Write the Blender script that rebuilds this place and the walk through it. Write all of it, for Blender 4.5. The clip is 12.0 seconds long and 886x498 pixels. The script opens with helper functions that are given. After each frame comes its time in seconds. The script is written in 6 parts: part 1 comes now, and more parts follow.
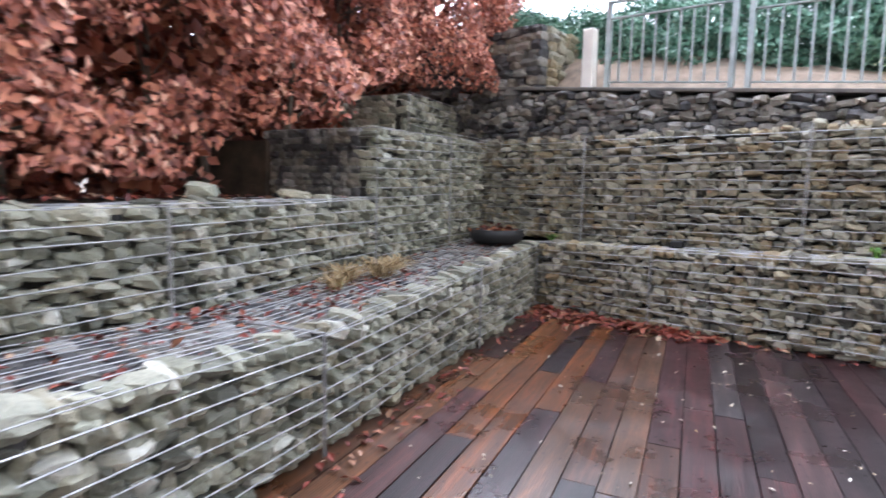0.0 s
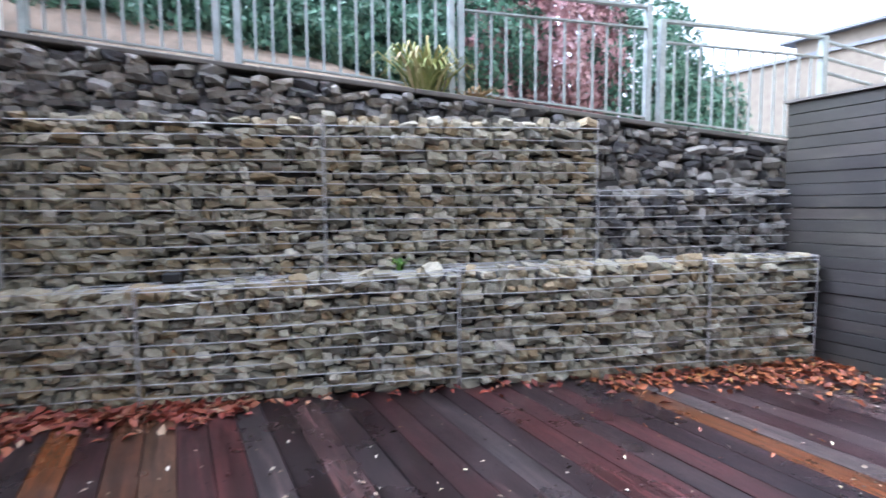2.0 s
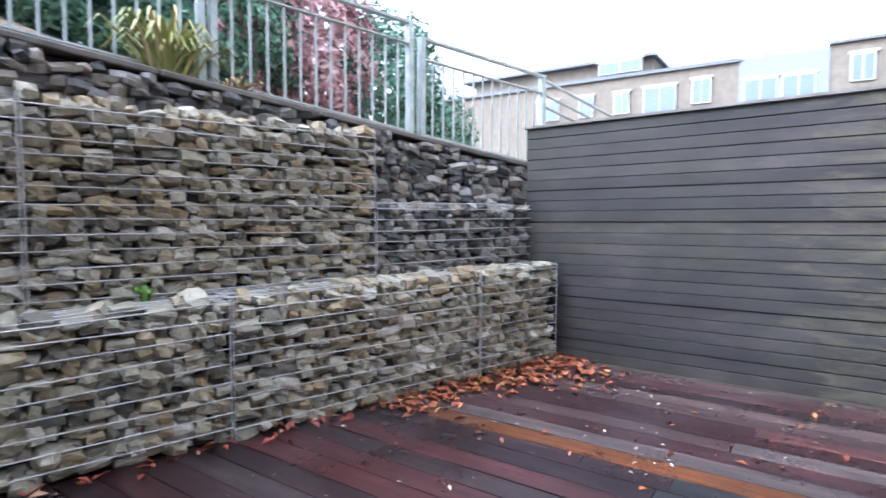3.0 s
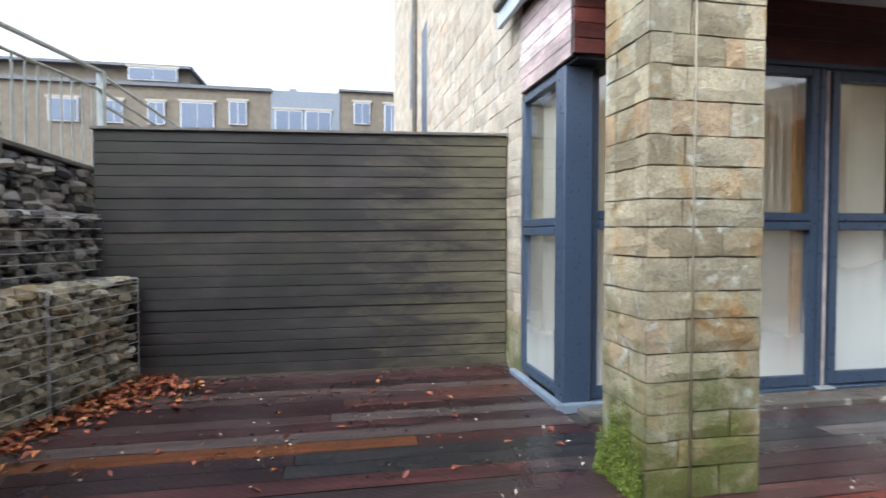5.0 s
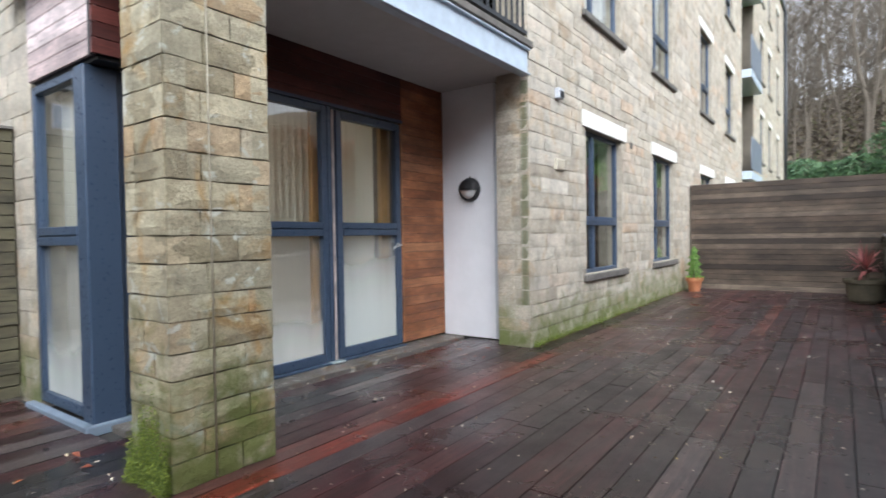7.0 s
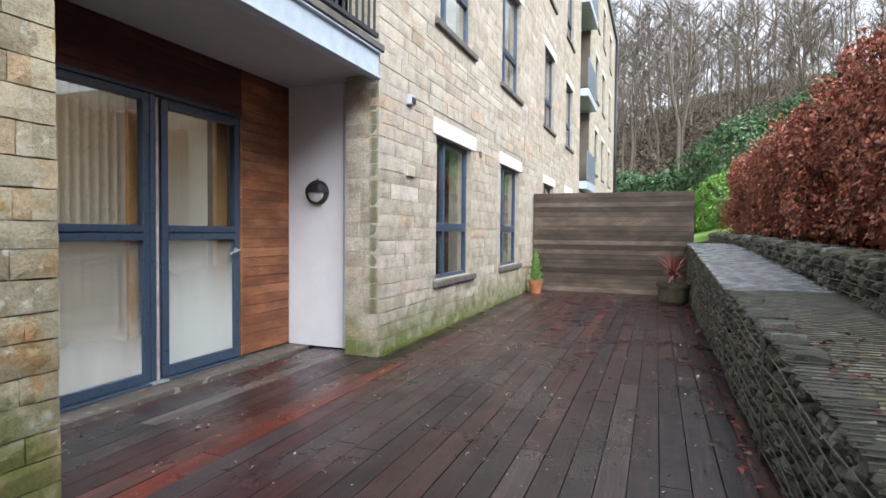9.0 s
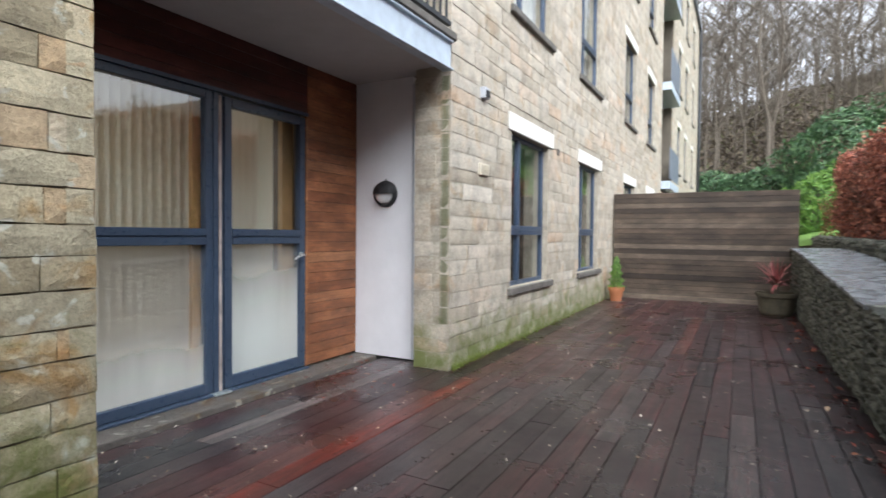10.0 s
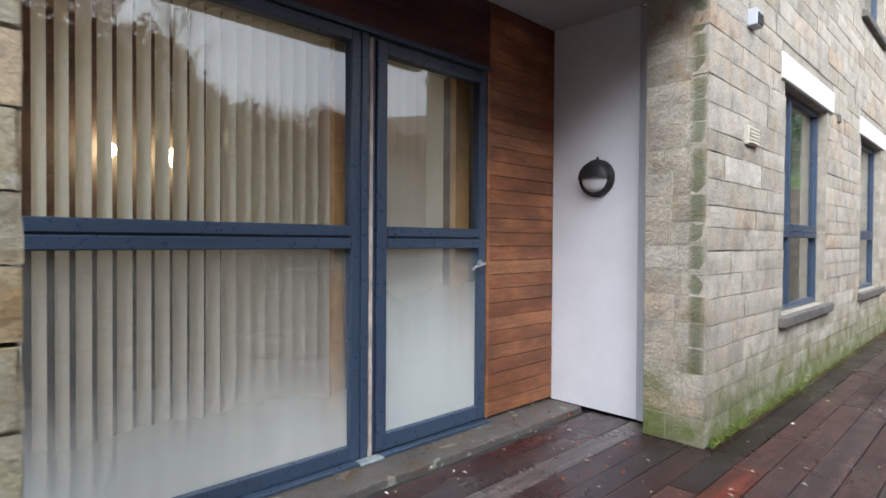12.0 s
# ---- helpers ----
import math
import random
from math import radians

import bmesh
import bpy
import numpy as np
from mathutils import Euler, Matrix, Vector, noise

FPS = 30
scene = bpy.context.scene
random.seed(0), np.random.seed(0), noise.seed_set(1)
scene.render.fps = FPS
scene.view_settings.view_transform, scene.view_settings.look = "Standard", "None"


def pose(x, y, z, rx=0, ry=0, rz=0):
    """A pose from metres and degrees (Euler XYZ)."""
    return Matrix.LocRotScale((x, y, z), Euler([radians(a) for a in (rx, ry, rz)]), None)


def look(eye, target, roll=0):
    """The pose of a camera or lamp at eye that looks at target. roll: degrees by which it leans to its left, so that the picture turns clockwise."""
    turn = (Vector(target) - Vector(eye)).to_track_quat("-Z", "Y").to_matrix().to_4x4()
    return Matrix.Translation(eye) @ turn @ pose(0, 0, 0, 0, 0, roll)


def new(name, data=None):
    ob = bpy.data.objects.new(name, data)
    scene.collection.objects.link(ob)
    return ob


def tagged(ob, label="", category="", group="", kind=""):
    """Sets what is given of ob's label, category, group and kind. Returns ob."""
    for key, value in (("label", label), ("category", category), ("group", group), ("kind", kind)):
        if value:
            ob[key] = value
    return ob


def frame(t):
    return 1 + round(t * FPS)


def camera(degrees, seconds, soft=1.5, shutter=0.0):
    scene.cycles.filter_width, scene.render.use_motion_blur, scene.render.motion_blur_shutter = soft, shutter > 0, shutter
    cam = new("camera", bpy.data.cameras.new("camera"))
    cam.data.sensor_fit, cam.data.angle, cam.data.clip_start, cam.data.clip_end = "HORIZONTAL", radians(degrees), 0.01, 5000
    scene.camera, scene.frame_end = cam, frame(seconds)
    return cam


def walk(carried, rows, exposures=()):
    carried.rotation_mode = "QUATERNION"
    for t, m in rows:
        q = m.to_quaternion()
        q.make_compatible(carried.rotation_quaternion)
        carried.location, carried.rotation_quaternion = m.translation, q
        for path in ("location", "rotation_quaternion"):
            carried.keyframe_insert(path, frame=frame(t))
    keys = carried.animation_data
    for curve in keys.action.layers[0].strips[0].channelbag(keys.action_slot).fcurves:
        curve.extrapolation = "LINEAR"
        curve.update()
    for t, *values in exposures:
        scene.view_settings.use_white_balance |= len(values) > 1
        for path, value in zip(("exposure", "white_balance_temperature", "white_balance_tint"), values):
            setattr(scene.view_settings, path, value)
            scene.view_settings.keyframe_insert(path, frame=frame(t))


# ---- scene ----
cam = camera(77.7, 12.0, shutter=0.3)
LIGHT = [(0.0, 2.78, 5500, 15), (1.5, 2.62, 5200, 14), (2.5, 2.72, 5200, 15), (3.2, 2.52, 5250, 14), (5.0, 1.52, 5800, 9), (7.5, 1.30, 5850, 9), (9.5, 1.35, 5950, 10), (10.5, 1.25, 5950, 9), (12.0, 1.28, 5780, 10)]
PATH = [
    (0, (0.315, 0.016, 1.164), (-0.509, 1.826, 0.956), 1.2),
    (0.5, (0.244, 0.46, 1.163), (-0.178, 2.407, 0.979), 0.6),
    (1, (0.169, 0.855, 1.158), (0.179, 2.848, 0.987), 0.4),
    (1.5, (0.165, 1.242, 1.139), (0.622, 3.183, 0.979), 0.0),
    (2, (0.212, 1.572, 1.195), (1.088, 3.362, 1.023), -0.4),
    (2.5, (0.125, 1.903, 1.17), (1.459, 3.387, 1.037), -0.1),
    (3, (0.121, 2.127, 1.185), (1.765, 3.259, 1.062), 0.2),
    (5, (-0.172, 2.426, 1.132), (1.79, 2.045, 1.075), 0.1),
    (5.5, (-0.29, 2.409, 1.133), (1.583, 1.711, 1.08), -0.1),
    (6, (-0.362, 2.412, 1.14), (1.33, 1.346, 1.088), -0.4),
    (6.5, (-0.444, 2.425, 1.14), (0.99, 1.03, 1.096), -0.5),
    (7, (-0.507, 2.414, 1.138), (0.665, 0.794, 1.093), -0.9),
    (7.5, (-0.547, 2.447, 1.167), (0.379, 0.675, 1.124), -0.2),
    (9.5, (-0.514, 2.076, 1.253), (0.206, 0.212, 1.192), 0.5),
    (10, (-0.31, 1.855, 1.254), (0.642, 0.097, 1.201), 0.5),
    (10.5, (-0.094, 1.589, 1.222), (1.05, -0.051, 1.181), 0.3),
    (11, (0.153, 1.312, 1.23), (1.462, -0.199, 1.189), 0.4),
    (11.5, (0.484, 1.043, 1.229), (1.885, -0.383, 1.195), 0.4),
    (12, (0.783, 0.739, 1.205), (2.225, -0.647, 1.176), 0.4),
]
walk(cam, [(t, look(eye, target, roll)) for t, eye, target, roll in PATH], LIGHT)

# ---- world and light: overcast autumn day ----
world = bpy.data.worlds.new("overcast_sky")
scene.world = world
world.use_nodes = True
wn, wl = world.node_tree.nodes, world.node_tree.links
sky = wn.new("ShaderNodeTexSky")
sky.sky_type = "NISHITA"
sky.sun_disc = False
sky.sun_elevation, sky.sun_rotation = radians(50), radians(300)
sky.air_density, sky.dust_density, sky.ozone_density = 1.0, 4.0, 1.0
hsv = wn.new("ShaderNodeHueSaturation")
hsv.inputs["Saturation"].default_value = 0.10
wl.new(sky.outputs[0], hsv.inputs["Color"])
wl.new(hsv.outputs[0], wn["Background"].inputs[0])
wn["Background"].inputs[1].default_value = 0.15
sun = bpy.data.lights.new("sun", "SUN")
sun.energy, sun.angle, sun.color = 1.1, radians(50), (1.0, 0.98, 0.96)
sun_ob = new("sun", sun)
SUN_FROM = (-0.40, 0.85, 0.62)
sun_ob.matrix_world = look((0, 0, 30), (-SUN_FROM[0], -SUN_FROM[1], 30 - SUN_FROM[2]))

# ---- materials ----
def nodes_of(name):
    m = bpy.data.materials.new(name)
    m.use_nodes = True
    t = m.node_tree
    return m, t.nodes, t.links, t.nodes["Principled BSDF"]


def noise_node(n, l, scale, detail=4.0, rough=0.6, stretch=(1, 1, 1), space="Object", distortion=0.0):
    """Noise at a real-world scale; stretch multiplies the coordinates."""
    if space == "World":
        src = n.new("ShaderNodeNewGeometry").outputs["Position"]
    else:
        src = n.new("ShaderNodeTexCoord").outputs["Object"]
    mp = n.new("ShaderNodeMapping")
    mp.inputs["Scale"].default_value = stretch
    l.new(src, mp.inputs["Vector"])
    tx = n.new("ShaderNodeTexNoise")
    tx.inputs["Scale"].default_value = scale
    tx.inputs["Detail"].default_value = detail
    tx.inputs["Roughness"].default_value = rough
    tx.inputs["Distortion"].default_value = distortion
    l.new(mp.outputs[0], tx.inputs["Vector"])
    return tx.outputs["Fac"]


def ramp(n, l, src, stops, mode="LINEAR"):
    r = n.new("ShaderNodeValToRGB")
    r.color_ramp.interpolation = mode
    e = r.color_ramp.elements
    while len(e) < len(stops):
        e.new(0.5)
    for k, (p, c) in zip(e, stops):
        k.position = p
        k.color = (*c, 1) if len(c) == 3 else c
    l.new(src, r.inputs[0])
    return r.outputs[0]


def grey(v):
    return (v, v, v)


def mixc(n, l, fac, a, b, blend="MIX"):
    m = n.new("ShaderNodeMix")
    m.data_type, m.blend_type = "RGBA", blend
    for sock, val in ((m.inputs[0], fac), (m.inputs[6], a), (m.inputs[7], b)):
        if isinstance(val, (int, float)):
            sock.default_value = val
        elif isinstance(val, tuple):
            sock.default_value = (*val, 1)
        else:
            l.new(val, sock)
    return m.outputs[2]


def maths(n, l, op, a, b=0.0, clamp=False):
    m = n.new("ShaderNodeMath")
    m.operation, m.use_clamp = op, clamp
    for sock, val in ((m.inputs[0], a), (m.inputs[1], b)):
        if isinstance(val, (int, float)):
            sock.default_value = val
        else:
            l.new(val, sock)
    return m.outputs[0]


def bump(n, l, bsdf, src, strength=0.3, distance=0.01):
    b = n.new("ShaderNodeBump")
    b.inputs["Strength"].default_value = strength
    b.inputs["Distance"].default_value = distance
    l.new(src, b.inputs["Height"])
    l.new(b.outputs[0], bsdf.inputs["Normal"])


def world_axis(n, l, axis):
    s = n.new("ShaderNodeSeparateXYZ")
    l.new(n.new("ShaderNodeNewGeometry").outputs["Position"], s.inputs[0])
    return s.outputs[axis]


def plain(name, color, rough=0.5, metal=0.0, vary=0.12, scale=6.0, bumps=0.05):
    """A nearly even surface with a little mottling and fine relief."""
    m, n, l, b = nodes_of(name)
    f = noise_node(n, l, scale, 6, space="World")
    lo = tuple(c * (1 - vary) for c in color)
    hi = tuple(min(1, c * (1 + vary)) for c in color)
    l.new(ramp(n, l, f, [(0.3, lo), (0.7, hi)]), b.inputs["Base Color"])
    g = noise_node(n, l, scale * 12, 3, space="World")
    l.new(ramp(n, l, g, [(0.3, grey(max(0.02, rough - 0.1))), (0.7, grey(min(1, rough + 0.1)))]), b.inputs["Roughness"])
    b.inputs["Metallic"].default_value = metal
    if bumps:
        bump(n, l, b, g, bumps, 0.004)
    return m


def random_of(n, per):
    if per == "object":
        return n.new("ShaderNodeObjectInfo").outputs["Random"]
    return n.new("ShaderNodeNewGeometry").outputs["Random Per Island"]


def stone(name, stops, per, rough=0.8, moss=None, lichen=0.0, grain=30.0, wet=0.0, stain=0.0, streak=None):
    """Stone: one tone a piece, blotches and grain on it, moss low down or in patches."""
    m, n, l, b = nodes_of(name)
    base = ramp(n, l, random_of(n, per), stops)
    blot = noise_node(n, l, 5.0, 5, 0.65, space="World")
    col = mixc(n, l, 0.65, base, ramp(n, l, blot, [(0.3, grey(0.35)), (0.5, grey(0.8)), (0.72, grey(1.15))]), "MULTIPLY")
    fine = noise_node(n, l, grain * 2, 6, 0.7, space="World")
    col = mixc(n, l, 0.55, col, ramp(n, l, fine, [(0.3, grey(0.45)), (0.6, grey(1.1))]), "MULTIPLY")
    if lichen:
        spots = noise_node(n, l, 9.0, 4, 0.5, space="World", distortion=0.6)
        f = ramp(n, l, spots, [(0.60, grey(0)), (0.68, grey(lichen))])
        col = mixc(n, l, f, col, (0.50, 0.50, 0.42))
    if stain:
        tan = noise_node(n, l, 3.1, 5, 0.6, space="World", distortion=0.8)
        col = mixc(n, l, ramp(n, l, tan, [(0.54, grey(0)), (0.66, grey(stain))]), col, mixc(n, l, 1.0, col, (0.88, 0.66, 0.42), "MULTIPLY"))
        soot = noise_node(n, l, 6.5, 7, 0.75, space="World", distortion=1.2)
        col = mixc(n, l, ramp(n, l, soot, [(0.58, grey(0)), (0.70, grey(stain * 0.8))]), col, mixc(n, l, 1.0, col, (0.36, 0.35, 0.33), "MULTIPLY"))
    if streak:
        # a run of algae down the corner, beside the arris
        x = world_axis(n, l, 0)
        off = maths(n, l, "DIVIDE", maths(n, l, "ABSOLUTE", maths(n, l, "SUBTRACT", x, streak[0])), streak[1])
        run = noise_node(n, l, 5.0, 6, 0.7, stretch=(2, 2, 0.5), space="World", distortion=0.6)
        f = maths(n, l, "MULTIPLY", maths(n, l, "SUBTRACT", maths(n, l, "ADD", run, 0.55), off), 1.5, True)
        col = mixc(n, l, maths(n, l, "MULTIPLY", f, 0.75), col, (0.105, 0.12, 0.05))
    if moss:
        low, high, amount, tint = moss
        z = world_axis(n, l, 2)
        mr = n.new("ShaderNodeMapRange")
        mr.inputs["From Min"].default_value, mr.inputs["From Max"].default_value = low, high
        mr.inputs["To Min"].default_value, mr.inputs["To Max"].default_value = amount, 0.0
        l.new(z, mr.inputs["Value"])
        patch = noise_node(n, l, 4.0, 6, 0.7, space="World", distortion=0.4)
        f = maths(n, l, "MULTIPLY", maths(n, l, "SUBTRACT", maths(n, l, "ADD", patch, mr.outputs[0]), 0.72), 3.5, True)
        col = mixc(n, l, f, col, tint)
    l.new(col, b.inputs["Base Color"])
    l.new(ramp(n, l, blot, [(0.3, grey(max(0.1, rough - 0.25 - wet))), (0.7, grey(rough))]), b.inputs["Roughness"])
    bump(n, l, b, maths(n, l, "ADD", fine, noise_node(n, l, 14.0, 5, 0.7, space="World")), 0.8, 0.012)
    return m


SAND = [(0.0, (0.31, 0.26, 0.16)), (0.2, (0.47, 0.41, 0.27)), (0.45, (0.56, 0.50, 0.34)), (0.6, (0.39, 0.35, 0.24)), (0.78, (0.60, 0.53, 0.36)), (0.92, (0.48, 0.35, 0.20)), (1.0, (0.62, 0.59, 0.46))]
PALE = [(0.0, (0.45, 0.39, 0.30)), (0.2, (0.56, 0.50, 0.40)), (0.4, (0.61, 0.55, 0.44)), (0.55, (0.51, 0.45, 0.35)), (0.7, (0.64, 0.58, 0.47)), (0.84, (0.57, 0.52, 0.43)), (0.95, (0.60, 0.47, 0.34)), (1.0, (0.69, 0.64, 0.54))]
GABION = [(0.0, (0.138, 0.128, 0.103)), (0.2, (0.289, 0.270, 0.206)), (0.42, (0.441, 0.407, 0.297)), (0.6, (0.372, 0.283, 0.157)), (0.75, (0.331, 0.308, 0.212)), (0.92, (0.54, 0.505, 0.395)), (1.0, (0.66, 0.63, 0.53))]
PALEGAB = [(0.0, (0.13, 0.13, 0.10)), (0.2, (0.28, 0.285, 0.22)), (0.4, (0.46, 0.465, 0.36)), (0.55, (0.34, 0.33, 0.24)), (0.7, (0.58, 0.58, 0.46)), (0.85, (0.44, 0.40, 0.28)), (1.0, (0.85, 0.85, 0.75))]
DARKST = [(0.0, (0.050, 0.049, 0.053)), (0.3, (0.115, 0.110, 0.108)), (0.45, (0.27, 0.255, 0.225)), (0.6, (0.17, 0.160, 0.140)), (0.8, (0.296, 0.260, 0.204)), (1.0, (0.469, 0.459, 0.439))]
MOSS = (0.11, 0.14, 0.03)
mat_sand_o = stone("buff sandstone block", SAND, "object", 0.85, moss=(0.0, 1.3, 0.52, (0.12, 0.135, 0.032)), lichen=1.0, stain=1.0)
mat_pale_o = stone("pale sandstone block", PALE, "object", 0.85, moss=(0.0, 1.0, 0.48, (0.155, 0.175, 0.055)), lichen=0.28, stain=0.42)
mat_mossy_o = stone("moss-streaked sandstone block", PALE, "object", 0.85, moss=(0.0, 0.85, 0.55, MOSS), lichen=0.25, stain=0.55, streak=(2.075, 0.055))
mat_pale_i = stone("pale sandstone course", PALE, "island", 0.85, moss=(0.0, 1.0, 0.48, (0.155, 0.175, 0.055)), lichen=0.28, stain=0.42)
mat_gab_o = stone("gabion stone", GABION, "object", 0.75, lichen=0.5)
mat_gab_i = stone("gabion fill", GABION, "island", 0.75, lichen=0.3)
mat_wgab_o = stone("pale gabion stone", PALEGAB, "object", 0.75, lichen=0.3)
mat_wgab_i = stone("pale gabion fill", PALEGAB, "island", 0.75, lichen=0.3)
mat_mgab_i = stone("mossy gabion fill", [(0.0, (0.06, 0.064, 0.048)), (0.4, (0.11, 0.113, 0.084)), (0.7, (0.155, 0.15, 0.11)), (0.9, (0.21, 0.21, 0.17)), (1.0, (0.30, 0.30, 0.26))], "island", 0.8, moss=(0.0, 3.0, 0.22, (0.055, 0.068, 0.026)), lichen=0.2)
mat_slab = stone("wet slate slab", [(0.0, (0.24, 0.26, 0.285)), (1.0, (0.30, 0.32, 0.345))], "object", 0.42, lichen=0.2, wet=0.1)
mat_dark_o = stone("weathered wall and shaded pier stone", DARKST, "object", 0.7, lichen=0.25)
mat_dark_i = stone("weathered and shade-darkened fill", DARKST, "island", 0.7, lichen=0.25)
mat_mortar = plain("lime mortar", (0.17, 0.145, 0.095), 0.95, vary=0.25, scale=9, bumps=0.4)
mat_mortar_pale = plain("pale mortar", (0.37, 0.33, 0.26), 0.95, vary=0.25, scale=9, bumps=0.4)
# near-black, so the shade in gaps comes from this colour
mat_core = plain("near-black core for shaded gaps", (0.035, 0.033, 0.03), 0.95, vary=0.4, scale=12, bumps=0.8)
mat_lintel = plain("pale stone lintel", (0.78, 0.76, 0.70), 0.8, vary=0.08, bumps=0.15)
mat_sill = plain("dark stone sill", (0.13, 0.12, 0.105), 0.75, vary=0.3, bumps=0.3)
mat_frame = plain("slate blue aluminium", (0.048, 0.072, 0.115), 0.34, vary=0.06, scale=3, bumps=0.02)
mat_render_white = plain("white render", (0.80, 0.80, 0.82), 0.85, vary=0.04, scale=4, bumps=0.1)
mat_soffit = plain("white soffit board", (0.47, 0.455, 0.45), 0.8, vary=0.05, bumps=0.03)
mat_fascia = plain("pale blue grey steel channel", (0.46, 0.53, 0.60), 0.42, vary=0.12, scale=8, bumps=0.05)
mat_trim_grey = plain("grey painted trim", (0.50, 0.52, 0.56), 0.6, vary=0.06)
mat_sill_metal = plain("blue grey sill metal", (0.20, 0.25, 0.31), 0.4, vary=0.15, scale=8, bumps=0.05)
mat_dark_metal = plain("dark grey metal", (0.035, 0.038, 0.042), 0.45, metal=0.3, vary=0.2)
mat_galv = plain("galvanised steel", (0.40, 0.45, 0.45), 0.5, metal=0.5, vary=0.2, scale=14)
mat_wire = plain("galvanised wire", (0.40, 0.40, 0.40), 0.45, metal=0.4, vary=0.25, scale=20, bumps=0)
mat_wire_dull = plain("dull mossy wire", (0.12, 0.125, 0.11), 0.6, metal=0.2, vary=0.3, scale=20, bumps=0)
mat_threshold = stone("wet concrete threshold", [(0.0, (0.15, 0.135, 0.12)), (1.0, (0.15, 0.135, 0.12))], "object", 0.6, lichen=0.7, stain=1.0, wet=0.1)
mat_blind, _n, _l, _b = nodes_of("cream vertical blind fabric")
_b.inputs["Roughness"].default_value = 0.8
_weave = noise_node(_n, _l, 60.0, 3, stretch=(1, 1, 0.08), space="World")
_l.new(ramp(_n, _l, _weave, [(0.3, (0.80, 0.77, 0.67)), (0.7, (0.88, 0.85, 0.76))]), _b.inputs["Base Color"])
_thin = _n.new("ShaderNodeBsdfTranslucent")
_thin.inputs["Color"].default_value = (0.86, 0.81, 0.69, 1)
_mix = _n.new("ShaderNodeMixShader")
_mix.inputs[0].default_value = 0.55
_l.new(_b.outputs[0], _mix.inputs[1])
_l.new(_thin.outputs[0], _mix.inputs[2])
_l.new(_mix.outputs[0], _n["Material Output"].inputs["Surface"])
mat_oak = plain("varnished oak frame", (0.42, 0.24, 0.09), 0.5, vary=0.2, scale=14, bumps=0.1)
# very dark brown: the room's dimness is put into its wall colour
mat_room = plain("room wall darkened for dimness", (0.075, 0.052, 0.035), 0.8, vary=0.05)
mat_soil = plain("leaf litter soil", (0.075, 0.055, 0.038), 0.95, vary=0.5, scale=7, bumps=0.8)
mat_bank = plain("dry grass bank", (0.25, 0.19, 0.14), 0.95, vary=0.35, scale=9, bumps=0.8)
mat_terracotta = plain("terracotta", (0.42, 0.16, 0.07), 0.75, vary=0.15, bumps=0.15)
mat_stoneware = plain("mossy stoneware", (0.10, 0.085, 0.055), 0.8, vary=0.4, scale=9, bumps=0.4)
mat_black = plain("black rubber", (0.018, 0.018, 0.019), 0.55, vary=0.3, bumps=0.1)
mat_white_plastic = plain("white plastic", (0.72, 0.73, 0.74), 0.45, vary=0.04)
mat_conduit = plain("stone-coloured conduit", (0.40, 0.36, 0.27), 0.7, vary=0.3, scale=9)
mat_air = plain("cream air brick", (0.60, 0.55, 0.44), 0.85, vary=0.1)
mat_handle = plain("satin steel", (0.62, 0.62, 0.62), 0.3, metal=0.9, vary=0.04)
mat_worn = plain("worn primed timber strip", (0.50, 0.42, 0.37), 0.7, vary=0.35, scale=9, bumps=0.2)
mat_asphalt_roof = plain("grey roof sheet", (0.10, 0.11, 0.125), 0.6, vary=0.15)
mat_blue_clad = plain("blue grey zinc cladding", (0.16, 0.185, 0.22), 0.5, vary=0.08)
mat_bark = plain("grey brown bark", (0.15, 0.125, 0.095), 0.95, vary=0.35, scale=10, bumps=0.6)
mat_lawn = plain("lawn", (0.13, 0.24, 0.035), 0.9, vary=0.3, scale=6, bumps=0.5)


mat_bulb, _n, _l, _b = nodes_of("lit bulb")
_b.inputs["Emission Color"].default_value = (1.0, 0.82, 0.55, 1)
_b.inputs["Emission Strength"].default_value = 12.0


def glass(name, tint=(0.92, 0.96, 0.95)):
    m, n, l, b = nodes_of(name)
    b.inputs["Base Color"].default_value = (*tint, 1)
    b.inputs["Roughness"].default_value = 0.02
    b.inputs["IOR"].default_value = 1.85
    b.inputs["Transmission Weight"].default_value = 1.0
    return m


mat_glass = glass("window glass")


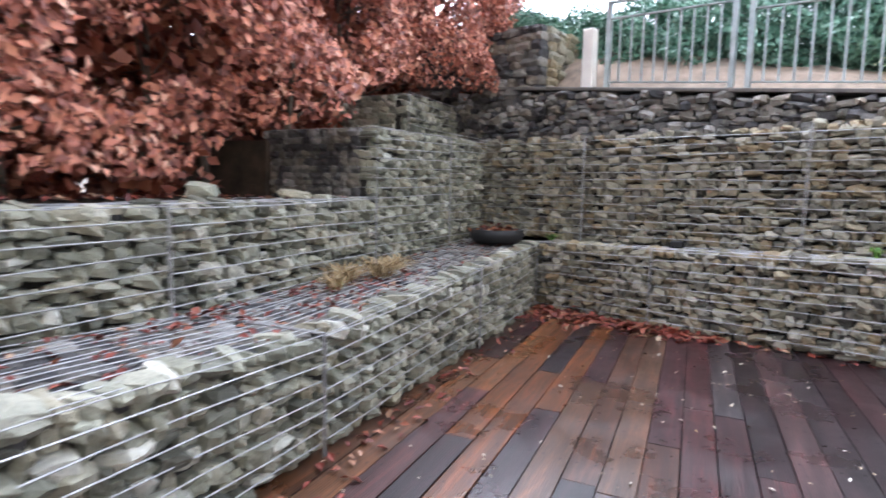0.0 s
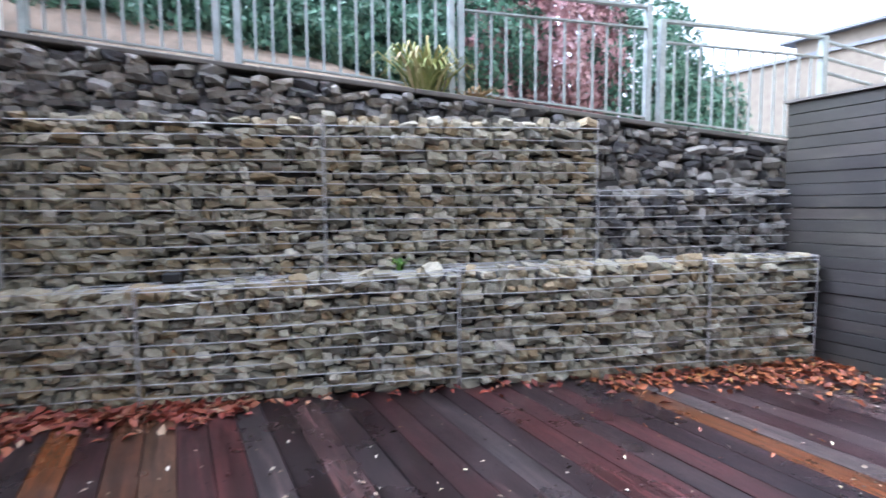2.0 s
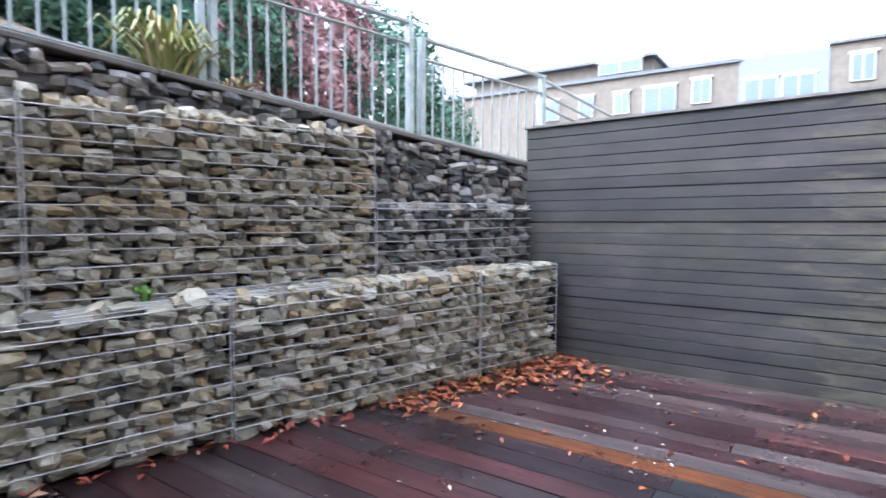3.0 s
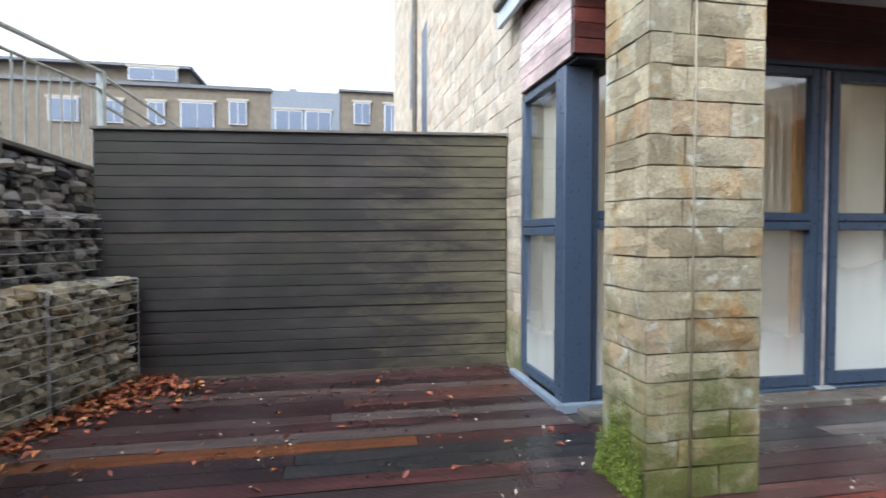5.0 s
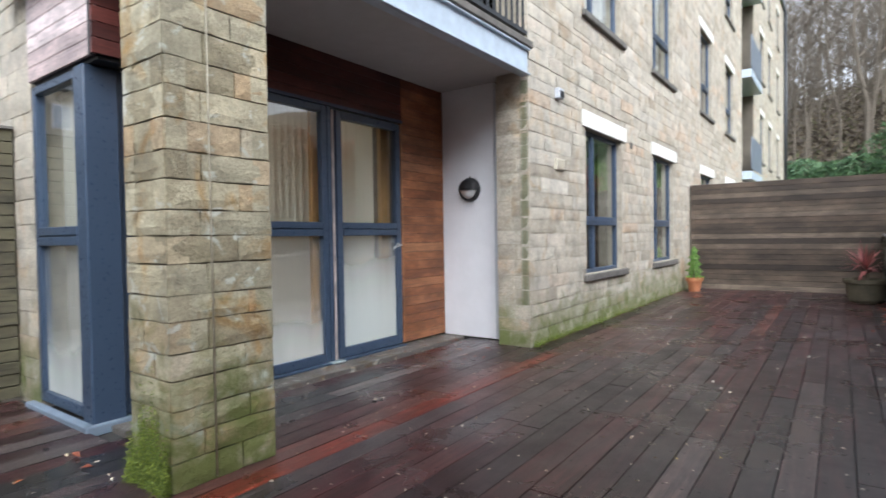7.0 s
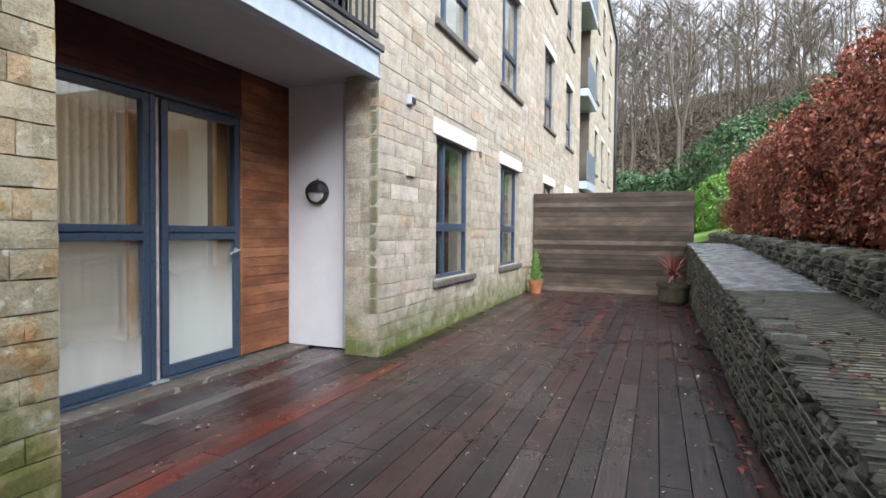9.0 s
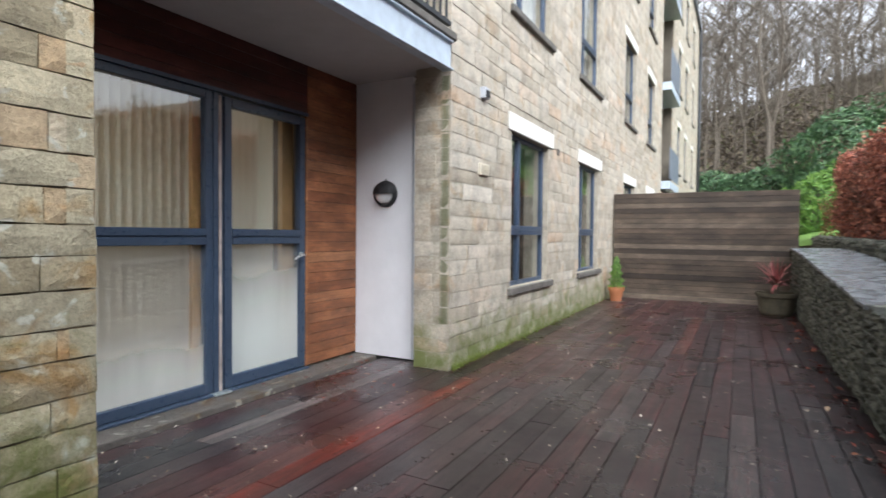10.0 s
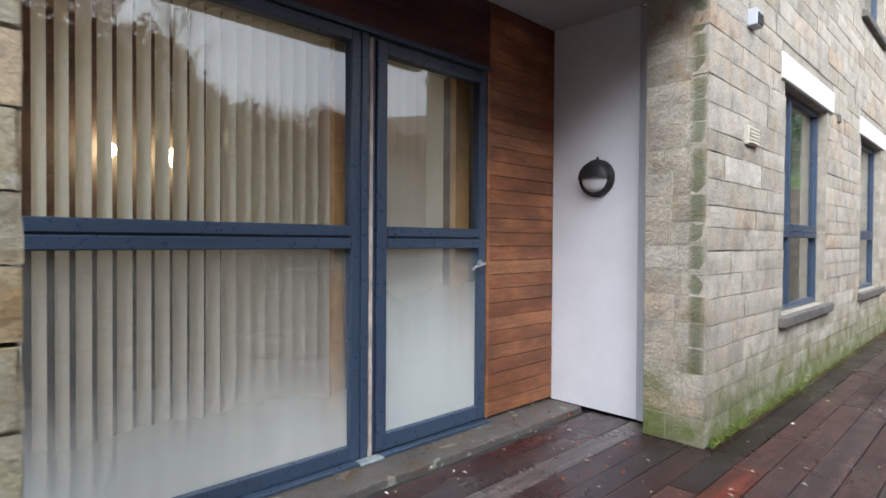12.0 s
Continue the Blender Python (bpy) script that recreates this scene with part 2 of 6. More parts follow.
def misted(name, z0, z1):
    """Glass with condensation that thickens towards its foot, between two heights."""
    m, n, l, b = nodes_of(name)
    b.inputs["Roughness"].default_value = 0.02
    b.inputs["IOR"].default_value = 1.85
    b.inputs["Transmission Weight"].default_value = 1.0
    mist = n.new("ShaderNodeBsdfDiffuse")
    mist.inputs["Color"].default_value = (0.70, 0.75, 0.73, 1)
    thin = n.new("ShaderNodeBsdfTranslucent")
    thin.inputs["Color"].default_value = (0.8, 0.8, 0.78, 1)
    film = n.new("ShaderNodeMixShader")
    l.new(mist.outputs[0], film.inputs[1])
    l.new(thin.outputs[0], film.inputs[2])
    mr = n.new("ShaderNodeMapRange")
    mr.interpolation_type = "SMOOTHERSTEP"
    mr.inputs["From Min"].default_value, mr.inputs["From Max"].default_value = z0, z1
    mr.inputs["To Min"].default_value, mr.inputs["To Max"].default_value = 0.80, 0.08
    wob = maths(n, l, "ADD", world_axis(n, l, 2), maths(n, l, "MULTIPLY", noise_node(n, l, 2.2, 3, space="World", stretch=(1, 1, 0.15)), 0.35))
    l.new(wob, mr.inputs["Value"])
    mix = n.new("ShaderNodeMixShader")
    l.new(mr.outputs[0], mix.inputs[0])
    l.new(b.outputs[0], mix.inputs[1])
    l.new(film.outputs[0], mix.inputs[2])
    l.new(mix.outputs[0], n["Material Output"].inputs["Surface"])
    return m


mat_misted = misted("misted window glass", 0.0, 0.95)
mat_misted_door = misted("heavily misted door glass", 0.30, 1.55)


def deck_mat(name, stops):
    m, n, l, b = nodes_of(name)
    base = ramp(n, l, random_of(n, "object"), stops)
    streak = noise_node(n, l, 3.0, 7, 0.7, stretch=(7, 0.55, 1), space="World", distortion=0.5)
    col = mixc(n, l, 0.9, base, ramp(n, l, streak, [(0.30, grey(0.14)), (0.5, grey(0.55)), (0.72, (1.65, 1.42, 1.35))]), "MULTIPLY")
    fade = noise_node(n, l, 1.1, 4, 0.6, space="World")
    col = mixc(n, l, ramp(n, l, fade, [(0.50, grey(0)), (0.70, grey(0.35))]), col, (0.070, 0.062, 0.064))
    grit = noise_node(n, l, 55.0, 3, 0.6, stretch=(1, 0.25, 1), space="World")
    col = mixc(n, l, 0.5, col, ramp(n, l, grit, [(0.3, grey(0.5)), (0.7, grey(1.2))]), "MULTIPLY")
    l.new(col, b.inputs["Base Color"])
    damp = noise_node(n, l, 1.7, 5, 0.65, space="World")
    l.new(ramp(n, l, damp, [(0.35, grey(0.22)), (0.65, grey(0.42))]), b.inputs["Roughness"])
    x = world_axis(n, l, 0)
    ribs = maths(n, l, "SINE", maths(n, l, "MULTIPLY", x, 2 * math.pi / 0.0125))
    h = maths(n, l, "ADD", maths(n, l, "MULTIPLY", ribs, 0.5), streak)
    bump(n, l, b, h, 0.25, 0.003)
    b.inputs["Specular IOR Level"].default_value = 0.5
    return m


mat_deck = deck_mat("weathered hardwood deck board", [(0.0, (0.020, 0.011, 0.013)), (0.15, (0.078, 0.026, 0.026)), (0.3, (0.030, 0.019, 0.022)), (0.45, (0.100, 0.037, 0.034)), (0.6, (0.068, 0.053, 0.054)), (0.72, (0.026, 0.014, 0.016)), (0.84, (0.076, 0.028, 0.029)), (0.94, (0.110, 0.088, 0.084)), (1.0, (0.125, 0.040, 0.031))])
mat_deck_dark = deck_mat("blackened ribbed deck board", [(0.0, (0.020, 0.020, 0.022)), (1.0, (0.032, 0.032, 0.035))])
mat_deck_warm = deck_mat("orange brown deck board", [(0.0, (0.078, 0.028, 0.016)), (0.3, (0.203, 0.072, 0.024)), (0.5, (0.070, 0.036, 0.026)), (0.75, (0.248, 0.096, 0.031)), (1.0, (0.060, 0.046, 0.040))])
mat_deck_pale = deck_mat("bleached grey deck board", [(0.0, (0.15, 0.13, 0.125)), (1.0, (0.18, 0.15, 0.14))])
mat_deck_red = deck_mat("red stained deck board", [(0.0, (0.152, 0.029, 0.019)), (1.0, (0.176, 0.036, 0.022))])


def timber(name, stops, stretch, wet=0.55, green=0.0, per="object"):
    m, n, l, b = nodes_of(name)
    base = ramp(n, l, random_of(n, per), stops)
    grain = noise_node(n, l, 4.0, 8, 0.7, stretch=stretch, space="World", distortion=0.7)
    col = mixc(n, l, 0.8, base, ramp(n, l, grain, [(0.28, grey(0.42)), (0.5, grey(0.95)), (0.75, grey(1.5))]), "MULTIPLY")
    blot = noise_node(n, l, 1.6, 6, 0.7, space="World", stretch=(1, 1, 2.6))
    col = mixc(n, l, 0.85, col, ramp(n, l, blot, [(0.28, grey(0.30)), (0.5, grey(0.85)), (0.72, grey(1.85))]), "MULTIPLY")
    if green:
        f = ramp(n, l, noise_node(n, l, 0.9, 4, 0.6, space="World"), [(0.45, grey(0)), (0.65, grey(green))])
        col = mixc(n, l, f, col, (0.055, 0.056, 0.032))
        mr = n.new("ShaderNodeMapRange")
        mr.inputs["From Min"].default_value, mr.inputs["From Max"].default_value = 0.9, 2.5
        mr.inputs["To Min"].default_value, mr.inputs["To Max"].default_value = 0.42, 0.0
        l.new(world_axis(n, l, 1), mr.inputs["Value"])
        patch = noise_node(n, l, 2.2, 7, 0.75, space="World", stretch=(1, 0.8, 3.5), distortion=0.6)
        f = maths(n, l, "MULTIPLY", maths(n, l, "SUBTRACT", maths(n, l, "ADD", patch, mr.outputs[0]), 0.62), 3.0, True)
        col = mixc(n, l, f, col, (0.115, 0.102, 0.060))
    l.new(col, b.inputs["Base Color"])
    l.new(ramp(n, l, grain, [(0.3, grey(wet - 0.1)), (0.7, grey(wet + 0.2))]), b.inputs["Roughness"])
    bump(n, l, b, grain, 0.4, 0.004)
    return m


mat_fence_wood = timber("weathered grey fence board", [(0.0, (0.018, 0.016, 0.016)), (0.3, (0.030, 0.026, 0.024)), (0.55, (0.021, 0.018, 0.018)), (0.8, (0.045, 0.037, 0.032)), (1.0, (0.026, 0.022, 0.021))], (1, 1.4, 22), 0.65, 0.25)
mat_screen_wood = timber("weathered brown sleeper board", [(0.0, (0.036, 0.025, 0.017)), (0.35, (0.084, 0.059, 0.040)), (0.6, (0.054, 0.038, 0.026)), (0.8, (0.160, 0.122, 0.088)), (1.0, (0.072, 0.050, 0.033))], (1.2, 1, 24), 0.65)
mat_cedar = timber("red cedar cladding board", [(0.0, (0.21, 0.075, 0.032)), (0.35, (0.30, 0.118, 0.048)), (0.7, (0.25, 0.090, 0.038)), (1.0, (0.36, 0.160, 0.072))], (1, 1.0, 20), 0.5)
# darker cedar copy: shade below the soffit is in the colour
mat_cedar_shade = timber("cedar board darkened for soffit shade", [(0.0, (0.060, 0.015, 0.012)), (0.5, (0.085, 0.022, 0.017)), (1.0, (0.105, 0.028, 0.021))], (1, 1, 20), 0.45)


# cedar with the sky's sheen put into a paler base colour
mat_cedar_sheen = timber("cedar board paled for sky sheen", [(0.0, (0.46, 0.35, 0.33)), (0.5, (0.56, 0.45, 0.43)), (1.0, (0.66, 0.56, 0.54))], (1, 1, 20), 0.32)


def leaf_mat(name, stops, rough=0.6):
    m, n, l, b = nodes_of(name)
    l.new(ramp(n, l, random_of(n, "island"), stops), b.inputs["Base Color"])
    b.inputs["Roughness"].default_value = rough
    return m


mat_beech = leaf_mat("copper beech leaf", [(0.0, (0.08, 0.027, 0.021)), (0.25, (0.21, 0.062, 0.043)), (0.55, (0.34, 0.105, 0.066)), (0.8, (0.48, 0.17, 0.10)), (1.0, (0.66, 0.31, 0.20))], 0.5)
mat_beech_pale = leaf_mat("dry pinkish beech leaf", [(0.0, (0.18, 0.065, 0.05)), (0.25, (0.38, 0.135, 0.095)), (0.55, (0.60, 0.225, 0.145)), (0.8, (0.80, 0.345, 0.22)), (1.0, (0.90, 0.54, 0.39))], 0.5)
mat_fallen_red = leaf_mat("fallen red leaf", [(0.0, (0.10, 0.02, 0.015)), (0.5, (0.26, 0.055, 0.035)), (0.85, (0.34, 0.12, 0.06)), (1.0, (0.45, 0.33, 0.22))], 0.55)
mat_fallen_orange = leaf_mat("fallen orange leaf", [(0.0, (0.076, 0.018, 0.011)), (0.35, (0.187, 0.047, 0.021)), (0.7, (0.306, 0.094, 0.034)), (0.95, (0.374, 0.158, 0.053)), (1.0, (0.425, 0.288, 0.090))], 0.55)
mat_fallen_pale = leaf_mat("fallen pale leaf", [(0.0, (0.30, 0.22, 0.14)), (0.5, (0.50, 0.43, 0.34)), (0.9, (0.60, 0.55, 0.46)), (1.0, (0.55, 0.42, 0.10))], 0.5)
mat_laurel = leaf_mat("dark green hedge leaf", [(0.0, (0.065, 0.16, 0.105)), (0.5, (0.115, 0.255, 0.165)), (1.0, (0.20, 0.35, 0.25))], 0.45)
mat_rhodo = leaf_mat("green rhododendron leaf", [(0.0, (0.03, 0.075, 0.03)), (0.5, (0.06, 0.14, 0.05)), (1.0, (0.13, 0.22, 0.09))], 0.5)
mat_bright = leaf_mat("bright green shrub leaf", [(0.0, (0.07, 0.16, 0.025)), (0.5, (0.13, 0.27, 0.04)), (1.0, (0.22, 0.36, 0.07))], 0.5)
mat_purple = leaf_mat("purple shrub leaf", [(0.0, (0.36, 0.20, 0.215)), (0.5, (0.55, 0.33, 0.34)), (1.0, (0.68, 0.48, 0.48))], 0.6)
mat_fern = leaf_mat("yellow green fern leaf", [(0.0, (0.144, 0.196, 0.051)), (0.5, (0.360, 0.380, 0.119)), (1.0, (0.600, 0.483, 0.272))], 0.6)
mat_straw = leaf_mat("dry straw grass", [(0.0, (0.22, 0.14, 0.06)), (0.5, (0.38, 0.27, 0.13)), (0.9, (0.46, 0.36, 0.20)), (1.0, (0.20, 0.26, 0.06))], 0.8)
mat_cordy = leaf_mat("red cordyline leaf", [(0.0, (0.14, 0.03, 0.03)), (0.6, (0.30, 0.075, 0.07)), (1.0, (0.42, 0.17, 0.14))], 0.5)
mat_brush = leaf_mat("dead bramble and twig", [(0.0, (0.07, 0.055, 0.04)), (0.4, (0.13, 0.105, 0.075)), (0.7, (0.19, 0.15, 0.10)), (0.9, (0.11, 0.12, 0.05)), (1.0, (0.24, 0.19, 0.14))], 0.9)
mat_woods = plain("woodland floor", (0.10, 0.074, 0.048), 0.95, vary=0.5, scale=0.35, bumps=0.5)
mat_moss = leaf_mat("bright moss tuft", [(0.0, (0.07, 0.10, 0.015)), (0.7, (0.15, 0.20, 0.03)), (1.0, (0.27, 0.33, 0.04))], 0.9)
mat_far_stone = plain("far buff stone", (0.15, 0.128, 0.098), 0.9, vary=0.2, scale=2.0)


# ---- geometry helpers ----
class Geo:
    """Gathers vertices and faces for one mesh."""

    def __init__(self):
        self.v, self.f = [], []

    def add(self, verts, faces):
        k = len(self.v)
        self.v.extend([tuple(p) for p in verts])
        self.f.extend([tuple(i + k for i in q) for q in faces])
        return self

    def box(self, x0, x1, y0, y1, z0, z1, m=None):
        p = [Vector((x, y, z)) for z in (z0, z1) for y in (y0, y1) for x in (x0, x1)]
        if m is not None:
            p = [m @ q for q in p]
        return self.add(p, [(0, 2, 3, 1), (4, 5, 7, 6), (0, 1, 5, 4), (1, 3, 7, 5), (3, 2, 6, 7), (2, 0, 4, 6)])

    def tube(self, points, r0, r1=None, n=8, caps=True):
        r1 = r0 if r1 is None else r1
        pts = [Vector(p) for p in points]
        rings = []
        for i, p in enumerate(pts):
            d = (pts[min(i + 1, len(pts) - 1)] - pts[max(i - 1, 0)]).normalized()
            a = d.orthogonal().normalized()
            if abs(d.z) < 0.99:
                a = d.cross(Vector((0, 0, 1))).normalized()
            b = d.cross(a)
            r = r0 + (r1 - r0) * i / max(1, len(pts) - 1)
            rings.append([p + r * (math.cos(2 * math.pi * k / n) * a + math.sin(2 * math.pi * k / n) * b) for k in range(n)])
        fs = [(i * n + k, i * n + (k + 1) % n, (i + 1) * n + (k + 1) % n, (i + 1) * n + k) for i in range(len(pts) - 1) for k in range(n)]
        if caps:
            fs += [tuple(range(n))[::-1], tuple((len(pts) - 1) * n + k for k in range(n))]
        return self.add([q for r in rings for q in r], fs)

    def lathe(self, profile, centre=(0, 0, 0), n=24):
        """profile: radius and height, from the bottom up, closed where a radius is 0."""
        c = Vector(centre)
        vs = [c + Vector((r * math.cos(2 * math.pi * k / n), r * math.sin(2 * math.pi * k / n), z)) for r, z in profile for k in range(n)]
        fs = [(i * n + k, i * n + (k + 1) % n, (i + 1) * n + (k + 1) % n, (i + 1) * n + k) for i in range(len(profile) - 1) for k in range(n)]
        return self.add(vs, fs)

    def mesh(self, name, mat, smooth=False, bevel=0.0):
        me = bpy.data.meshes.new(name)
        me.from_pydata(self.v, [], self.f)
        if bevel:
            bm = bmesh.new()
            bm.from_mesh(me)
            bmesh.ops.bevel(bm, geom=bm.edges[:], offset=bevel, segments=1, affect="EDGES", clamp_overlap=True)
            bm.to_mesh(me)
            bm.free()
        me.materials.append(mat)
        if smooth:
            me.polygons.foreach_set("use_smooth", [True] * len(me.polygons))
        me.update()
        return me


def part(name, geo, mat, parent=None, label="", smooth=False, bevel=0.0):
    me = geo if isinstance(geo, bpy.types.Mesh) else geo.mesh(name, mat, smooth, bevel)
    ob = new(name, me)
    if parent is not None:
        ob.parent = parent
    return tagged(ob, label)


def thing(name, label, category, group="", kind="", at=(0, 0, 0)):
    ob = new(name)
    ob.location = at
    ob.empty_display_size = 0.1
    return tagged(ob, label, category, group, kind)


def solo(name, geo, mat, label, category, kind="", smooth=False, bevel=0.0, group=""):
    return tagged(part(name, geo, mat, None, "", smooth, bevel), label, category, group, kind)


def piece(name, mesh, parent, m):
    """One of many alike pieces, on shared mesh data."""
    ob = bpy.data.objects.new(name, mesh)
    scene.collection.objects.link(ob)
    ob.parent = parent
    ob.matrix_basis = m
    return ob


rng = random.Random(7)
nrng = np.random.default_rng(11)


def lump(mat, seed, flat=0.52):
    """A rough field stone, one unit across, 48 triangles at most."""
    r = random.Random(seed)
    bm = bmesh.new()
    bmesh.ops.create_cube(bm, size=1)
    bmesh.ops.subdivide_edges(bm, edges=bm.edges[:], cuts=1, use_grid_fill=True)
    for v in bm.verts:
        d = v.co.normalized()
        v.co = v.co * (1 - flat) + d * 0.5 * flat * 1.25
        v.co += Vector((r.uniform(-1, 1), r.uniform(-1, 1), r.uniform(-1, 1))) * 0.085
    me = bpy.data.meshes.new("stone")
    bm.to_mesh(me)
    bm.free()
    me.materials.append(mat)
    return me


def ashlar(mat, seed, rough=0.065):
    """A pitched-face block: x along the wall, z up, its face towards -y at y = 0, one unit each way."""
    r = random.Random(seed)
    nx, nz = 4, 3
    vs, fs = [], []
    for j in range(nz + 1):
        for i in range(nx + 1):
            edge = i in (0, nx) or j in (0, nz)
            jx = r.uniform(-0.006, 0.006) if i in (0, nx) else r.uniform(-0.05, 0.05)
            jz = r.uniform(-0.022, 0.022) if j in (0, nz) else r.uniform(-0.06, 0.06)
            vs.append((i / nx - 0.5 + jx, r.uniform(-0.1, 0.25) * rough if edge else -r.uniform(0.2, 1.0) * rough, j / nz - 0.5 + jz))
    k = len(vs)
    for j in range(nz):
        for i in range(nx):
            a = j * (nx + 1) + i
            fs.append((a, a + 1, a + nx + 2, a + nx + 1))
    c = [0, nx, (nz + 1) * (nx + 1) - 1, nz * (nx + 1)]
    vs += [(vs[i][0], 1.0, vs[i][2]) for i in c]
    for a in range(4):
        b = (a + 1) % 4
        fs.append((c[a], k + a, k + b, c[b]))
    me = bpy.data.meshes.new("block")
    me.from_pydata(vs, [], fs)
    me.materials.append(mat)
    return me


def gather(meshes, mats, name, mat):
    """Joins copies of small meshes, each at its pose, into one mesh; fast."""
    vs, fs, k = [], [], 0
    cache = {}
    for me, m in zip(meshes, mats):
        if me.name not in cache:
            co = np.empty(len(me.vertices) * 3)
            me.vertices.foreach_get("co", co)
            cache[me.name] = (co.reshape(-1, 3), [tuple(p.vertices) for p in me.polygons])
        co, polys = cache[me.name]
        a = np.array(m)
        vs.append(co @ a[:3, :3].T + a[:3, 3])
        fs.extend([tuple(i + k for i in q) for q in polys])
        k += len(co)
    me = bpy.data.meshes.new(name)
    me.from_pydata(np.concatenate(vs).tolist() if vs else [], [], fs)
    me.materials.append(mat)
    return me


def leaf_cloud(points, normals, size, mat, name, aspect=0.6, seed=3):
    """Many small bent leaves: four corners each, two of them lifted."""
    g = np.random.default_rng(seed)
    n = len(points)
    p = np.asarray(points, float)
    nz = np.asarray(normals, float) + g.normal(0, 0.55, (n, 3))
    nz /= np.linalg.norm(nz, axis=1)[:, None] + 1e-9
    a = np.cross(nz, g.normal(0, 1, (n, 3)))
    a /= np.linalg.norm(a, axis=1)[:, None] + 1e-9
    b = np.cross(nz, a)
    s = size * g.uniform(0.6, 1.35, n)[:, None]
    tip, tail = p + a * s * 0.5 - nz * s * 0.10, p - a * s * 0.5
    l1, l2 = p + b * s * aspect * 0.5 + nz * s * 0.12, p - b * s * aspect * 0.5 + nz * s * 0.12
    vs = np.stack([tail, l1, tip, l2], 1).reshape(-1, 3)
    k = np.arange(n) * 4
    fs = np.concatenate([np.stack([k, k + 1, k + 2], 1), np.stack([k, k + 2, k + 3], 1)])
    me = bpy.data.meshes.new(name)
    me.vertices.add(len(vs))
    me.vertices.foreach_set("co", vs.ravel())
    me.loops.add(len(fs) * 3)
    me.loops.foreach_set("vertex_index", fs.ravel())
    me.polygons.add(len(fs))
    me.polygons.foreach_set("loop_start", np.arange(len(fs)) * 3)
    me.polygons.foreach_set("loop_total", np.full(len(fs), 3))
    me.update(calc_edges=True)
    me.materials.append(mat)
    return me


STONES = [lump(mat_gab_o, 100 + i) for i in range(10)]
PALESTONES = [lump(mat_wgab_o, 100 + i) for i in range(10)]
MOSSSTONES = [lump(mat_mgab_i, 150 + i) for i in range(10)]
WALLSTONES = [lump(mat_dark_o, 200 + i) for i in range(10)]
BLOCK_SAND = [ashlar(mat_sand_o, 300 + i, 0.075) for i in range(8)]
BLOCK_MOSSY = [ashlar(mat_mossy_o, 450 + i, 0.09) for i in range(6)]
BLOCK_PALE = [ashlar(mat_pale_o, 400 + i, 0.045) for i in range(8)]

# ---- plan ----
# x: across the terrace (house to the east), y: along it (gabion corner to the north)
NORTH = pose(1.81, 4.625, 0, 0, 0, -15.64)      # local x along the north wall, local y behind its face
WEST = pose(-1.12, 0, 0, 0, 0, 90)              # local x = world y, local y behind the face
HOUSE = pose(2.03, 0, 0, 0, 0, -90)             # local x = -world y, local y into the house
DOORX, DOORTOP, CEIL = 3.215, 2.32, 2.79
TOPZ = 13.0


def north_y(x, d=0.0):
    return 4.625 - 0.28 * (x - 1.81) + d * 1.04


# ---- ground and deck ----
def build_ground():
    g = Geo()
    xs = [-150, -120, -95, -75, -58, -44, -33, -25, -19, -14, -10, -7.5, -5.6, -4.6, 16, 40, 80, 200]
    ys = [-190, -150, -120, -95, -76, -60, -48, -38, -30, -23, -16, -9, -2, 5, 9, 14, 22, 40, 80, 160]

    def height(x, y):
        if x > -4.7:
            south = max(0.0, -36 - y)
            return -0.12 + min(30, south * (0.33 if x < 6 else 0.25))
        w = -4.6 - x
        h = 0.9 + w * 0.11
        h += min(30, max(0, -36 - y) * 0.33)
        return min(h, 46) + 0.8 * noise.noise(Vector((x * 0.06, y * 0.06, 0)))

    vs = [(x, y, height(x, y)) for y in ys for x in xs]
    n = len(xs)
    fs = [(j * n + i, j * n + i + 1, (j + 1) * n + i + 1, (j + 1) * n + i) for j in range(len(ys) - 1) for i in range(n - 1)]
    g.add(vs, fs)
    solo("ground", g, mat_woods, "brown leaf-covered ground rising to a wooded hill", "ground", "structure", smooth=True)
    return height


ground_height = build_ground()


